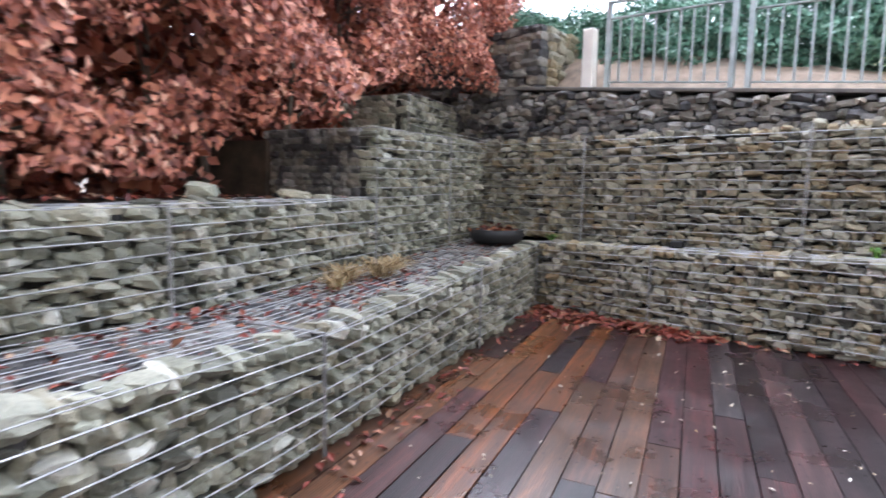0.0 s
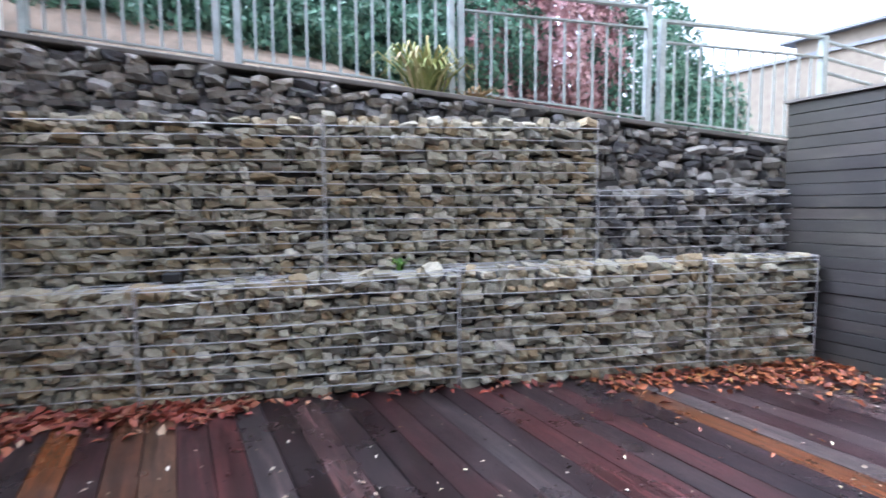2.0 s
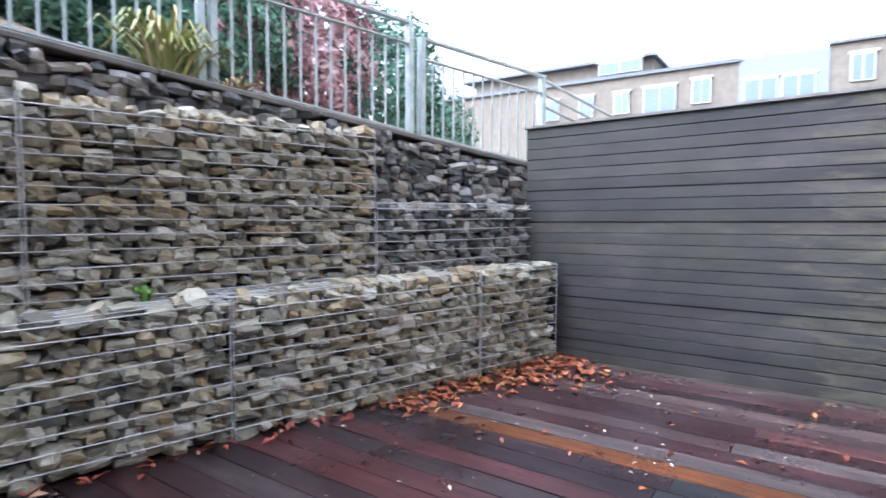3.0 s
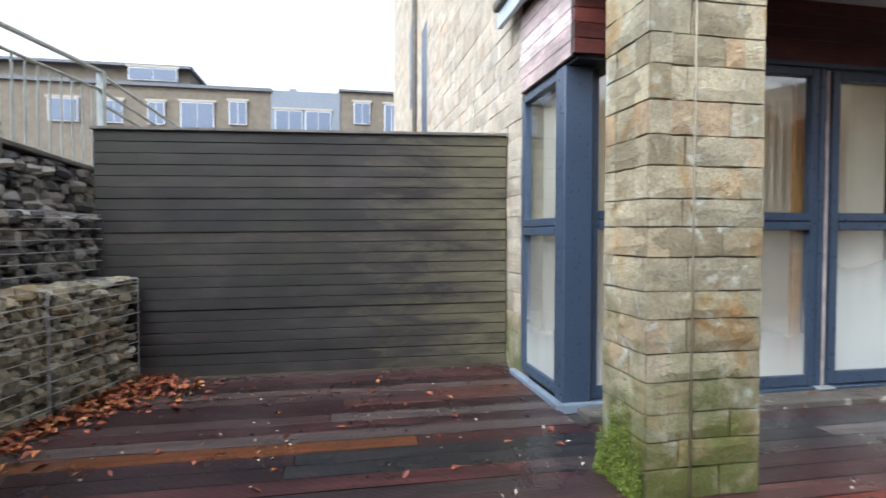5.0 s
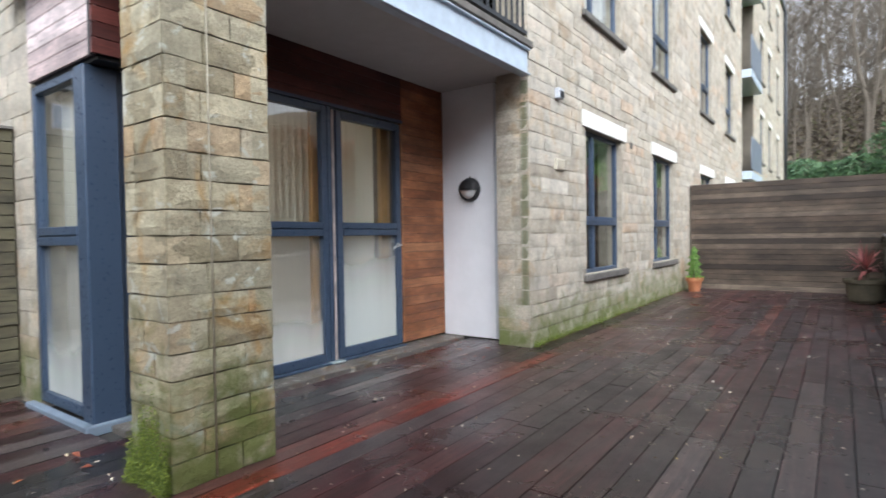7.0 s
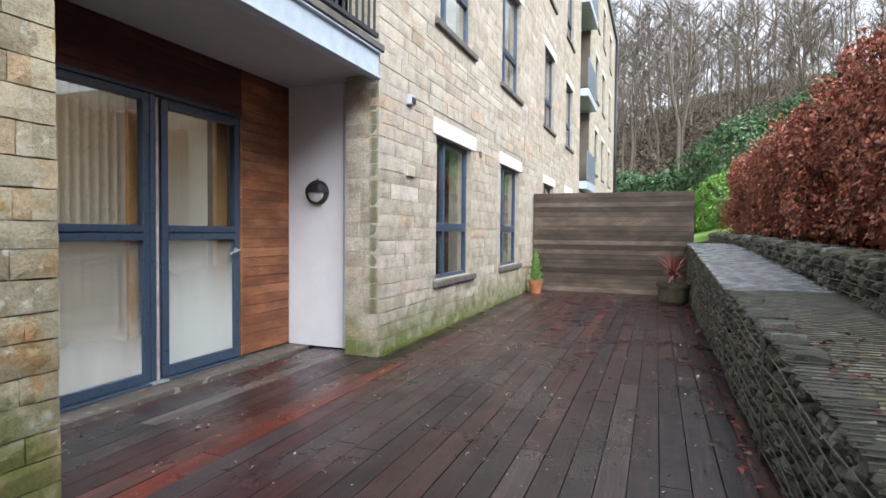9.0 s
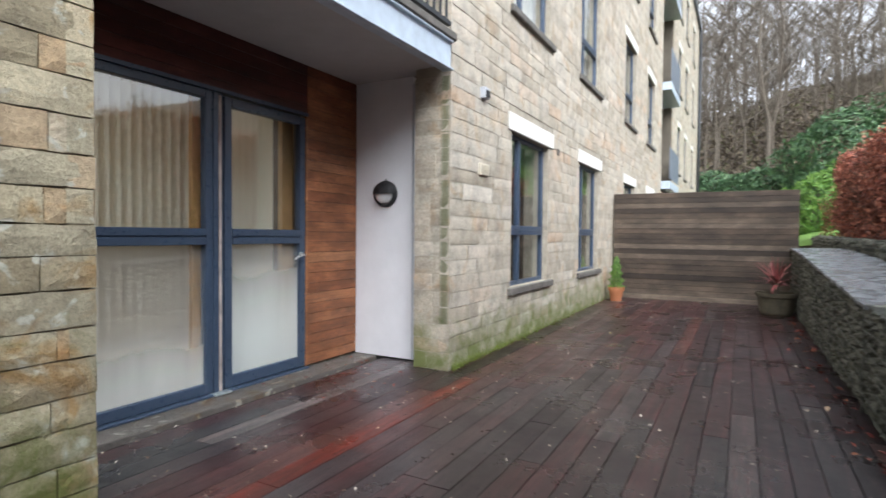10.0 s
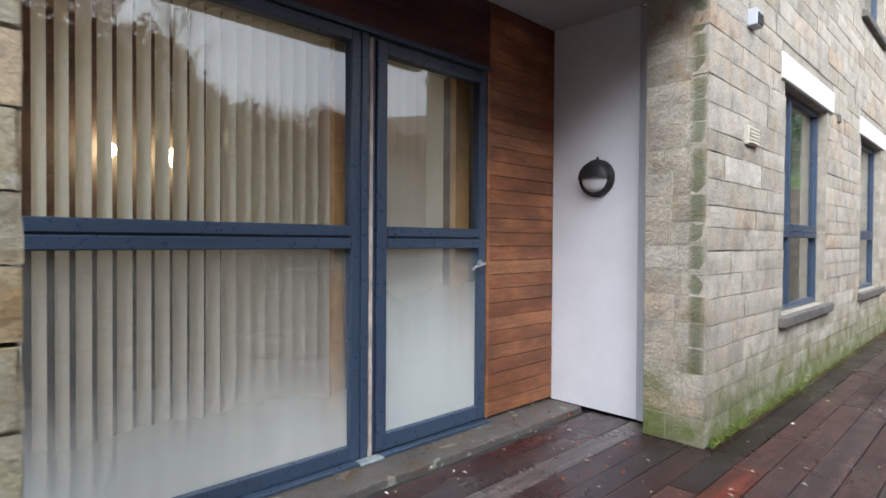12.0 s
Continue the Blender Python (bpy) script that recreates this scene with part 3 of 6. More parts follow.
def build_deck():
    floor = solo("floor", Geo().box(-1.16, 4.45, -9.85, 6.0, -0.09, -0.032), mat_core, "terrace deck of wet weathered hardwood boards", "deck", "structure")
    pitch, r = 0.149, random.Random(21)
    meshes = {}

    def board(mat, length):
        key = (mat.name, round(length, 2))
        if key not in meshes:
            meshes[key] = Geo().box(-0.0715, 0.0715, -length / 2, length / 2, -0.028, 0.0).mesh("deck_board", mat)
        return meshes[key]

    x = -1.09
    while x < 4.40:
        north = north_y(x) + 0.04
        if x < 2.05:
            spans = [(-9.75, north)]
        elif x < 2.86:
            spans = [(-2.74, north)]
        else:
            spans = [(1.02, north)]
        for lo, hi in spans:
            y = hi
            first = r.choice([1.2, 1.8, 2.4, 3.0])
            while y > lo + 0.05:
                length = min(first if y == hi else r.choice([2.4, 3.0, 3.6]), y - lo)
                if y - length - lo < 0.4:
                    length = y - lo
                mid = y - length / 2
                warm = (x < 0.30 and mid > 1.5 and r.random() < 0.68) or r.random() < 0.012
                mat = mat_deck_warm if warm else mat_deck
                if abs(x - 1.72) < 0.08 and -1.6 < mid < 2.4:
                    mat = mat_deck_red
                if abs(x - 2.486) < 0.02 and abs(mid + 0.4) < 1.3:
                    mat = mat_deck_pale
                if abs(x - 2.57) < 0.16 and abs(mid - 2.5) < length / 2:
                    mat = mat_deck_dark
                m = board(mat, length - 0.005)
                piece("deck_board", m, floor, pose(x, mid, r.uniform(-0.0015, 0.0015)))
                y -= length
        x += pitch
    th = Geo().box(2.945, 3.40, -2.745, 0.90, -0.09, 0.010)
    solo("threshold", th, mat_threshold, "stained concrete threshold strip below the glazed doors", "threshold", "structure", bevel=0.006)


build_deck()


# ---- gabions ----
def gabion(label, frame_m, s0, s1, z0, z1, depth, group, parts=True, top=True, ends=(), row=0.056, wide=0.086, seed=1, z1b=None, wires=True, mats=None, pool=None, spacing=0.076, dark_ends=False, steel=None, across=False):
    """A wire basket of flat stones, its face at local y = 0; z1b: the top's height at s1 where it slopes."""
    r = random.Random(seed)
    z1b = z1 if z1b is None else z1b
    basket = thing("gabion_basket", label, "gabion", group)
    basket.matrix_world = frame_m

    def topz(s):
        return z1 + (z1b - z1) * (s - s0) / (s1 - s0)

    core = Geo()
    a, b = s0 + 0.01, s1 - 0.01
    core.add([(a, 0.07, z0), (b, 0.07, z0), (b, depth, z0), (a, depth, z0), (a, 0.07, z1 - 0.05), (b, 0.07, z1b - 0.05), (b, depth, z1b - 0.05), (a, depth, z1 - 0.05)],
             [(0, 3, 2, 1), (4, 5, 6, 7), (0, 1, 5, 4), (1, 2, 6, 5), (2, 3, 7, 6), (3, 0, 4, 7)])
    # backing whose black colour stands for shade between the stones
    part("gap_shade_core", core, mat_core, basket)
    pool = pool or STONES
    tumble = 0.4 if across else 1.0
    singles, joined, shaded, upper = [], [], [], []
    nrows = max(1, round((min(z1, z1b) - z0) / row))
    for j in range(nrows):
        s = s0 + r.uniform(-0.02, 0.03)
        while s < s1 - 0.02:
            w = wide * r.choice((0.6, 0.75, 0.9, 1.05, 1.25, 1.6)) * r.uniform(0.9, 1.1)
            w = min(w, s1 - s + 0.02)
            h = (topz(s) - z0) / nrows
            z = z0 + (j + 0.5) * h + r.uniform(-0.021, 0.021)
            m = pose(s + w / 2, 0.085 + r.uniform(-0.030, 0.035) * tumble, z, r.uniform(-14, 14) * tumble, r.uniform(-15, 15) * tumble, r.uniform(-16, 16) * tumble) @ Matrix.Diagonal((w * 1.0, 0.17, h * r.choice((0.8, 1.0, 1.15, 1.3, 1.5)), 1))
            singles.append((r.choice(pool), m))
            s += w
    if top:
        d = 0.10
        while d < depth:
            s = s0 + r.uniform(0, 0.05)
            while s < s1:
                w = wide * r.uniform(0.6, 1.4)
                m = pose(s + w / 2, d + r.uniform(-0.02, 0.02), topz(s) - 0.045 + r.uniform(-0.008, 0.006), r.uniform(-6, 6), r.uniform(-6, 6), r.uniform(0, 360)) @ Matrix.Diagonal((w * 1.1, 0.10, 0.07, 1))
                upper.append((r.choice(pool), m))
                s += w
            d += 0.085
    for e in ends:
        x = s0 if e < 0 else s1
        for j in range(nrows):
            d = 0.12
            while d < depth:
                w = wide * r.uniform(0.6, 1.5)
                z = z0 + (j + 0.5) * (topz(x) - z0) / nrows
                m = pose(x - e * 0.045, d + w / 2, z, 0, r.uniform(-6, 6), 90 + r.uniform(-8, 8)) @ Matrix.Diagonal((w * 1.05, 0.14, row * 1.15, 1))
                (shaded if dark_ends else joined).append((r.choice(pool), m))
                d += w
    if upper:
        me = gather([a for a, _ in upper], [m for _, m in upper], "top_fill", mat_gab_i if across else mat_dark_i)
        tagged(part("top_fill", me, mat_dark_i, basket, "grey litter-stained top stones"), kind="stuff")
    # darker fill puts the hedge's shade into the end face colour
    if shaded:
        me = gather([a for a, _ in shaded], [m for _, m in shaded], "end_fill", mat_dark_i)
        tagged(part("end_fill", me, mat_dark_i, basket, "end face stones coloured dark for hedge shade"), kind="stuff")
        g = Geo()
        k = 1
        while z0 + k * spacing < z1:
            g.tube([(s0 - 0.012, -0.02, z0 + k * spacing), (s0 - 0.016, depth * 0.5, z0 + k * spacing + 0.004), (s0 - 0.012, depth, z0 + k * spacing)], 0.0029, n=4, caps=False)
            k += 1
        part("wire_mesh", g, mat_wire, basket, "thin bent galvanised wires")
    if not parts:
        joined, singles = joined + singles, []
    for me, m in singles:
        piece("stone", me, basket, m)
    fill = mat_wgab_i if pool is PALESTONES else mat_mgab_i if pool is MOSSSTONES else mat_dark_i if pool is WALLSTONES else mat_gab_i
    if joined:
        me = gather([a for a, _ in joined], [m for _, m in joined], "stone_fill", fill)
        tagged(part("stone_fill", me, fill, basket), kind="stuff")
    if wires:
        g = Geo()
        k = 1
        while z0 + k * spacing < max(z1, z1b) - 0.02:
            n = max(2, int((s1 - s0) / 0.32))
            ph = r.uniform(0, 6)
            g.tube([(s0 + (s1 - s0) * i / n, -0.028 - 0.012 * math.sin(ph + i * 1.3), z0 + k * spacing * (topz(s0 + (s1 - s0) * i / n) - z0) / (z1 - z0) + 0.006 * math.sin(ph * 2 + i * 0.9)) for i in range(n + 1)], 0.0034, n=4, caps=False)
            k += 1
        if top and not across:
            d = -0.025
            while d < depth:
                n = max(2, int((s1 - s0) / 0.4))
                ph = r.uniform(0, 6)
                g.tube([(s0 + (s1 - s0) * i / n, d + 0.004 * math.sin(ph + i), topz(s0 + (s1 - s0) * i / n) + 0.004 + 0.006 * math.sin(ph * 3 + i * 1.7)) for i in range(n + 1)], 0.0022, n=4, caps=False)
                d += spacing * 0.8
        if top and across:
            k = s0
            while k < s1:
                g.tube([(k, -0.025, topz(k) + 0.006), (k + 0.006, depth * 0.5, topz(k) + 0.011), (k, depth, topz(k) + 0.006)], 0.0034, n=4, caps=False)
                k += spacing * 0.7
        part("wire_mesh", g, steel or mat_wire, basket, "thin bent galvanised wires")
        for x in (s0 + 0.008, s1 - 0.008):
            g = Geo()
            g.tube([(x, -0.03, z0), (x, -0.03, topz(x))], 0.0042, n=5)
            if top:
                g.tube([(x, -0.03, topz(x) + 0.004), (x, depth, topz(x) + 0.004)], 0.0045, n=5)
            part("basket_edge", g, steel or mat_wire, basket, "dull grey spiral binder wire")
    return basket


NLOW = [(-3.02, -1.88, 0.675, 0.70), (-1.88, 0.0, 0.70, 0.755), (0.0, 1.76, 0.755, 0.78), (1.76, 2.62, 0.78, 0.79)]
for i, (a, b, za, zb) in enumerate(NLOW):
    gabion("knee-high gabion of grey-buff stones below the north wall", NORTH, a, b, 0.0, za, 0.34, "lower north gabions", seed=10 + i, z1b=zb)
NUP = [(-4.15, -2.70, 1.725), (-2.70, -0.82, 1.73), (-0.82, 1.07, 1.745), (1.07, 2.66, 1.265)]
for i, (a, b, z) in enumerate(NUP):
    gabion("upper gabion of flat grey and brown stones", NORTH @ pose(0, 0.30, 0), a, b, 0.70, z, 0.16, "upper north gabions", pool=WALLSTONES if i == 3 else STONES, seed=30 + i, top=i == 3, row=0.058, wide=0.088)

WTOP = [(5.75, 0.655), (3.8, 0.595), (1.9, 0.545), (0.6, 0.595), (-1.2, 0.69), (-3.0, 0.775), (-4.7, 0.86), (-5.8, 0.915), (-7.9, 1.02), (-9.9, 1.07)]
for i in range(len(WTOP) - 1):
    (b, zb), (a, za) = WTOP[i], WTOP[i + 1]
    old = i > 2
    cut = 0.034 if i > 4 else 0.0
    gabion("low gabion wall of dark mossy stones along the deck" if old else "low gabion wall of pale grey stones along the deck", WEST, a, b, 0.0, za - cut, 0.82, "lower west gabions", pool=MOSSSTONES if old else PALESTONES, seed=50 + i, z1b=zb - cut, parts=not old, row=0.042 if old else 0.056, wide=0.10 if old else 0.086, top=not cut, steel=mat_wire_dull if old else None, across=old)
    if cut:
        slab = Geo().add([(a + 0.006, -0.03, za - cut), (b - 0.006, -0.03, zb - cut), (b - 0.006, 0.80, zb - cut), (a + 0.006, 0.80, za - cut), (a + 0.006, -0.03, za), (b - 0.006, -0.03, zb), (b - 0.006, 0.80, zb), (a + 0.006, 0.80, za)],
                         [(0, 3, 2, 1), (4, 5, 6, 7), (0, 1, 5, 4), (1, 2, 6, 5), (2, 3, 7, 6), (3, 0, 4, 7)])
        slab.v = [tuple(WEST @ Vector(v)) for v in slab.v]
        solo("coping_slab", slab, mat_slab, "flat blue-grey slate slab capping the gabion", "coping slab", bevel=0.006, group="gabion caps")
W2 = [(3.62, 1.105), (1.8, 1.07), (0.0, 1.04), (-2.0, 1.07), (-4.0, 1.12), (-6.0, 1.16), (-8.0, 1.20), (-10.0, 1.23), (-12.5, 1.26), (-15, 1.28)]
for i in range(len(W2) - 1):
    (b, zb), (a, za) = W2[i], W2[i + 1]
    gabion("second tier gabion holding the beech hedge bed", WEST @ pose(0, 0.80, 0), a, b, 0.45, za, 0.42, "upper west gabions", pool=PALESTONES if i < 2 else MOSSSTONES, seed=70 + i, z1b=zb, parts=i < 2, steel=None if i < 2 else mat_wire_dull)
for a, b, za, zb in ((3.62, 5.0, 1.63, 1.68), (5.0, 6.7, 1.68, 1.74)):
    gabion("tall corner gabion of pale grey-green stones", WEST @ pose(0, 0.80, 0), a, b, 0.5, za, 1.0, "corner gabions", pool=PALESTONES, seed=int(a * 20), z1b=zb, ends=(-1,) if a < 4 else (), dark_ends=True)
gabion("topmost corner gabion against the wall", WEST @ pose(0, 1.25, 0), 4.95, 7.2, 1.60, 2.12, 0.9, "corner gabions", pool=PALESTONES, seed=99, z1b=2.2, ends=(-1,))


# ---- north retaining wall of dark stone, with its coping ----
def coping_z(s):
    return 1.945 - 0.107 * s


def build_north_wall():
    wall = thing("wall_north", "dark dry-stone retaining wall with a sloping slate coping", "stone wall", kind="structure")
    wall.matrix_world = NORTH @ pose(0, 0.47, 0)
    s0, s1 = -5.2, 3.1
    g = Geo()
    g.add([(s0, 0.06, -0.2), (s1, 0.06, -0.2), (s1, 0.5, -0.2), (s0, 0.5, -0.2), (s0, 0.06, coping_z(s0) - 0.05), (s1, 0.06, coping_z(s1) - 0.05), (s1, 0.5, coping_z(s1) - 0.05), (s0, 0.5, coping_z(s0) - 0.05)],
          [(0, 3, 2, 1), (4, 5, 6, 7), (0, 1, 5, 4), (1, 2, 6, 5), (2, 3, 7, 6), (3, 0, 4, 7)])
    part("gap_shade_core", g, mat_core, wall)
    r = random.Random(5)
    z = 1.15
    singles = []
    while z < 2.6:
        h = r.uniform(0.045, 0.082)
        s = s0 + r.uniform(0, 0.1)
        while s < s1:
            w = r.uniform(0.055, 0.165)
            low = 1.66 if s < 0.95 else 1.16
            if low < z and z + h < coping_z(s + w / 2) - 0.02 and s + w < s1 + 0.05:
                m = pose(s + w / 2, 0.05 + r.uniform(-0.03, 0.03), z + h / 2 + r.uniform(-0.012, 0.012), r.uniform(-12, 12), r.uniform(-16, 16), r.uniform(-12, 12)) @ Matrix.Diagonal((w * 1.05, 0.2, h * r.uniform(0.95, 1.5), 1))
                singles.append((r.choice(WALLSTONES), m))
            s += w
        z += h
    for me, m in singles:
        piece("stone", me, wall, m)
    s = s0
    while s < s1:
        e = min(s + r.uniform(0.7, 1.1), s1)
        g = Geo()
        g.add([(s, -0.045, coping_z(s) - 0.035), (e - 0.006, -0.045, coping_z(e) - 0.035), (e - 0.006, 0.40, coping_z(e) - 0.035), (s, 0.40, coping_z(s) - 0.035), (s, -0.045, coping_z(s)), (e - 0.006, -0.045, coping_z(e)), (e - 0.006, 0.40, coping_z(e)), (s, 0.40, coping_z(s))],
              [(0, 3, 2, 1), (4, 5, 6, 7), (0, 1, 5, 4), (1, 2, 6, 5), (2, 3, 7, 6), (3, 0, 4, 7)])
        part("coping_stone", g, mat_sill, wall, "dark thin slate coping", bevel=0.006)
        s = e


build_north_wall()


# ---- house ----
COURSE = 0.142
OPENINGS = []        # local x (= -y) from, to, z from, to


def courses(frame_m, s0, s1, z0, z1, openings, pool, r, course, lmin, lmax, deep=0.10, proud=0.008, gap=0.006):
    """Poses for blocks in level courses, stopped at the openings."""
    out = []
    z = z0
    while z < z1 - 0.03:
        h = min(course * r.choice((0.9, 1.0, 1.0, 1.12)), z1 - z)
        cuts = sorted((a, b) for a, b, c, d in openings if c < z + h - 0.02 and d > z + 0.02)
        runs, at = [], s0
        for a, b in cuts:
            if a > at:
                runs.append((at, a))
            at = max(at, b)
        if at < s1:
            runs.append((at, s1))
        for a, b in runs:
            s = a
            while s < b - 0.01:
                w = r.uniform(lmin, lmax)
                if b - s - w < lmin * 0.7:
                    w = b - s
                if w > lmax * 1.25:
                    w = w / 2
                m = frame_m @ pose(s + w / 2, -proud + r.uniform(-0.003, 0.003), z + h / 2) @ Matrix.Diagonal((w - gap, deep, h - gap, 1))
                out.append((r.choice(pool), m, s + w / 2, z + h / 2))
                s += w
        z += h
    return out


def window(name, label, y0, y1, z0, z1, x=2.03, sash=0.72, group="facade windows", lintel=True, low=True):
    """A window in the west facade: frame, meeting rail, panes, sill and lintel; y0 is its northern jamb."""
    w = thing(name, label, "window", group, "structure")
    fx0, fx1 = x + 0.07, x + 0.135
    t = 0.048
    a, b = y1, y0
    for g in (Geo().box(fx0, fx1, a, a + t, z0, z1), Geo().box(fx0, fx1, b - t, b, z0, z1), Geo().box(fx0, fx1, a + t, b - t, z1 - t, z1), Geo().box(fx0, fx1, a + t, b - t, z0, z0 + t)):
        part("frame_bar", g, mat_frame, w, bevel=0.006)
    zm = z0 + (z1 - z0) * 0.37
    part("transom", Geo().box(fx0 - 0.01, fx1, a + t, b - t, zm - 0.055, zm + 0.055).box(fx0 - 0.016, fx0 - 0.01, a + t, b - t, zm - 0.004, zm + 0.004), mat_frame, w, bevel=0.004)
    ym = b - (b - a) * 0.33
    part("mullion", Geo().box(fx0, fx1, ym - 0.03, ym + 0.03, zm + 0.055, z1 - t), mat_frame, w, bevel=0.005)
    part("mullion", Geo().box(fx0, fx1, ym - 0.03, ym + 0.03, z0 + t, zm - 0.055), mat_frame, w, bevel=0.005)
    for (p, q, u, v) in ((a + t, ym - 0.03, zm + 0.055, z1 - t), (ym + 0.03, b - t, zm + 0.055, z1 - t), (a + t, ym - 0.03, z0 + t, zm - 0.055), (ym + 0.03, b - t, z0 + t, zm - 0.055)):
        ob = part("pane", Geo().box(x + 0.100, x + 0.106, p, q, u, v), mat_glass, w, "clear reflecting glass")
        ob.visible_shadow = False
    if low:
        part("sill", Geo().box(x - 0.055, x + 0.12, a - 0.14, b + 0.10, z0 - 0.085, z0 - 0.003), mat_sill, w, "dark stone sill", bevel=0.008)
    if lintel:
        part("lintel", Geo().box(x - 0.022, x + 0.16, a - 0.18, b + 0.12, z1 + 0.002, z1 + 0.205), mat_lintel, w, "pale painted stone lintel", bevel=0.006)
    OPENINGS.append((-b, -a, z0, z1))
    return w


ROWS_Z = [(0.645, 2.45), (3.86, 5.72), (7.05, 8.9), (10.2, 12.0)]
BAYS = [(-4.10, -5.47), (-7.10, -8.47), (-10.95, -12.30), (-14.25, -15.60), (-22.2, -23.4), (-25.2, -26.4), (-29.0, -30.2)]
for j, (z0, z1) in enumerate(ROWS_Z):
    for i, (y0, y1) in enumerate(BAYS):
        window("window_%d" % (1 + i + 7 * j), "tall slate-blue framed window with pale lintel", y0, y1, z0, z1, lintel=True)


def build_facade():
    wall = thing("wall_west_facade", "pale buff coursed sandstone facade with mossy foot", "stone wall", kind="structure")
    g = Geo()
    far = 33.5
    balcony = (17.3, 20.2, 0.0, TOPZ)
    cuts = OPENINGS + [balcony]
    xs = sorted({2.58, far} | {c[0] for c in cuts} | {c[1] for c in cuts})
    for a, b in zip(xs, xs[1:]):
        stack = sorted((c[2], c[3]) for c in cuts if c[0] <= a + 1e-4 and c[1] >= b - 1e-4)
        z = -0.3
        for lo, hi in stack:
            if lo > z:
                g.box(2.03, 2.38, -b, -a, z, lo)
            z = max(z, hi)
        if z < TOPZ:
            g.box(2.03, 2.38, -b, -a, z, TOPZ)
    part("wall_core", g, mat_mortar_pale, wall, "mortar-jointed backing")
    r = random.Random(41)
    lint = [(a - 0.12, b + 0.18, d, d + 0.205) for a, b, c, d in OPENINGS] + [(a - 0.10, b + 0.14, c - 0.088, c) for a, b, c, d in OPENINGS]
    near = courses(HOUSE, 2.575, 8.9, 0.0, 3.55, OPENINGS + lint, BLOCK_PALE, r, COURSE, 0.26, 0.72)
    rest = courses(HOUSE, 8.9, far, 0.0, 3.55, cuts + lint, BLOCK_PALE, r, COURSE * 1.1, 0.3, 0.75)
    rest += courses(HOUSE, 2.575, far, 3.55, TOPZ, cuts + lint, BLOCK_PALE, r, COURSE * 1.2, 0.3, 0.8)
    count = 0
    for me, m, s, z in near:
        if s < 6.6 and z < 2.75 and count < 300:
            piece("block", r.choice(BLOCK_MOSSY) if s < 2.72 and z > 0.45 else me, wall, m)
            count += 1
        else:
            rest.append((me, m, s, z))
    me = gather([q[0] for q in rest], [q[1] for q in rest], "stone_courses", mat_pale_i)
    tagged(part("stone_courses", me, mat_pale_i, wall), kind="stuff")
    # the return into the recess
    part("wall_core", Geo().box(2.04, 2.40, -2.95, -2.592, -0.3, 2.80), mat_mortar_pale, wall)
    for me, m, s, z in courses(pose(2.03, -2.585, 0, 0, 0, 180), -0.372, -0.0, 0.0, 2.70, [], BLOCK_PALE, r, COURSE, 0.12, 0.26, deep=0.06):
        piece("block", r.choice(BLOCK_MOSSY) if s > -0.2 and z > 0.45 else me, wall, m)
    # end of the block and its roof edge
    part("end_wall", Geo().box(2.38, 14.0, -33.5, -33.2, -0.3, TOPZ), mat_mortar_pale, wall)
    part("roof", Geo().box(1.9, 14.2, -33.7, 1.2, TOPZ, TOPZ + 0.25), mat_asphalt_roof, wall, "grey roof edge")
    part("rear_wall", Geo().box(14.0, 14.3, -33.5, 0.6, -0.3, TOPZ), mat_mortar_pale, wall)


build_facade()


def sky_blind(y0, y1, z0, z1):
    """An added pale blind just inside an upper-storey window, imitating reflected sky."""
    b = thing("sky_blind", "pale blind added to imitate sky reflected in an upper window", "blind", "upper blinds")
    part("cloth", Geo().box(2.27, 2.275, y1 + 0.06, y0 - 0.06, z0 + 0.05, z1 - 0.10), mat_blind, b)
    part("roller", Geo().tube([(2.28, y1 + 0.05, z1 - 0.09), (2.28, y0 - 0.05, z1 - 0.09)], 0.022, n=10), mat_white_plastic, b, smooth=True)
    part("hem_bar", Geo().box(2.264, 2.282, y1 + 0.06, y0 - 0.06, z0 + 0.03, z0 + 0.05), mat_white_plastic, b)


# stand-ins for the sky's reflection in two upper windows
for k in (0, 1):
    sky_blind(*BAYS[k], *ROWS_Z[1])


def build_far_balconies():
    """Recessed bay with stacked balconies, far along the facade."""
    bay = thing("balcony_bay", "recessed brown stone bay with stacked pale steel balconies", "balcony", kind="structure")
    part("back_wall", Geo().box(2.75, 2.95, -20.3, -17.2, -0.3, TOPZ), mat_far_stone, bay)
    part("side_wall", Geo().box(2.05, 2.75, -20.5, -20.19, -0.3, TOPZ), mat_far_stone, bay)
    part("side_wall", Geo().box(2.05, 2.75, -17.31, -17.0, -0.3, TOPZ), mat_far_stone, bay)
    for z in (2.8, 6.0, 9.2):
        part("slab", Geo().box(1.75, 2.75, -20.15, -17.35, z, z + 0.26), mat_fascia, bay, "pale blue-grey steel edge", bevel=0.01)
        part("balustrade_panel", Geo().box(1.76, 1.785, -20.1, -17.4, z + 0.34, z + 1.35), mat_blue_clad, bay, "blue-grey glass panel")
    solo("drainpipe", Geo().tube([(1.93, -32.9, 0), (1.93, -32.9, TOPZ)], 0.08, n=10), mat_dark_metal, "dark drainpipe at the far facade corner", "drainpipe", smooth=True)


build_far_balconies()


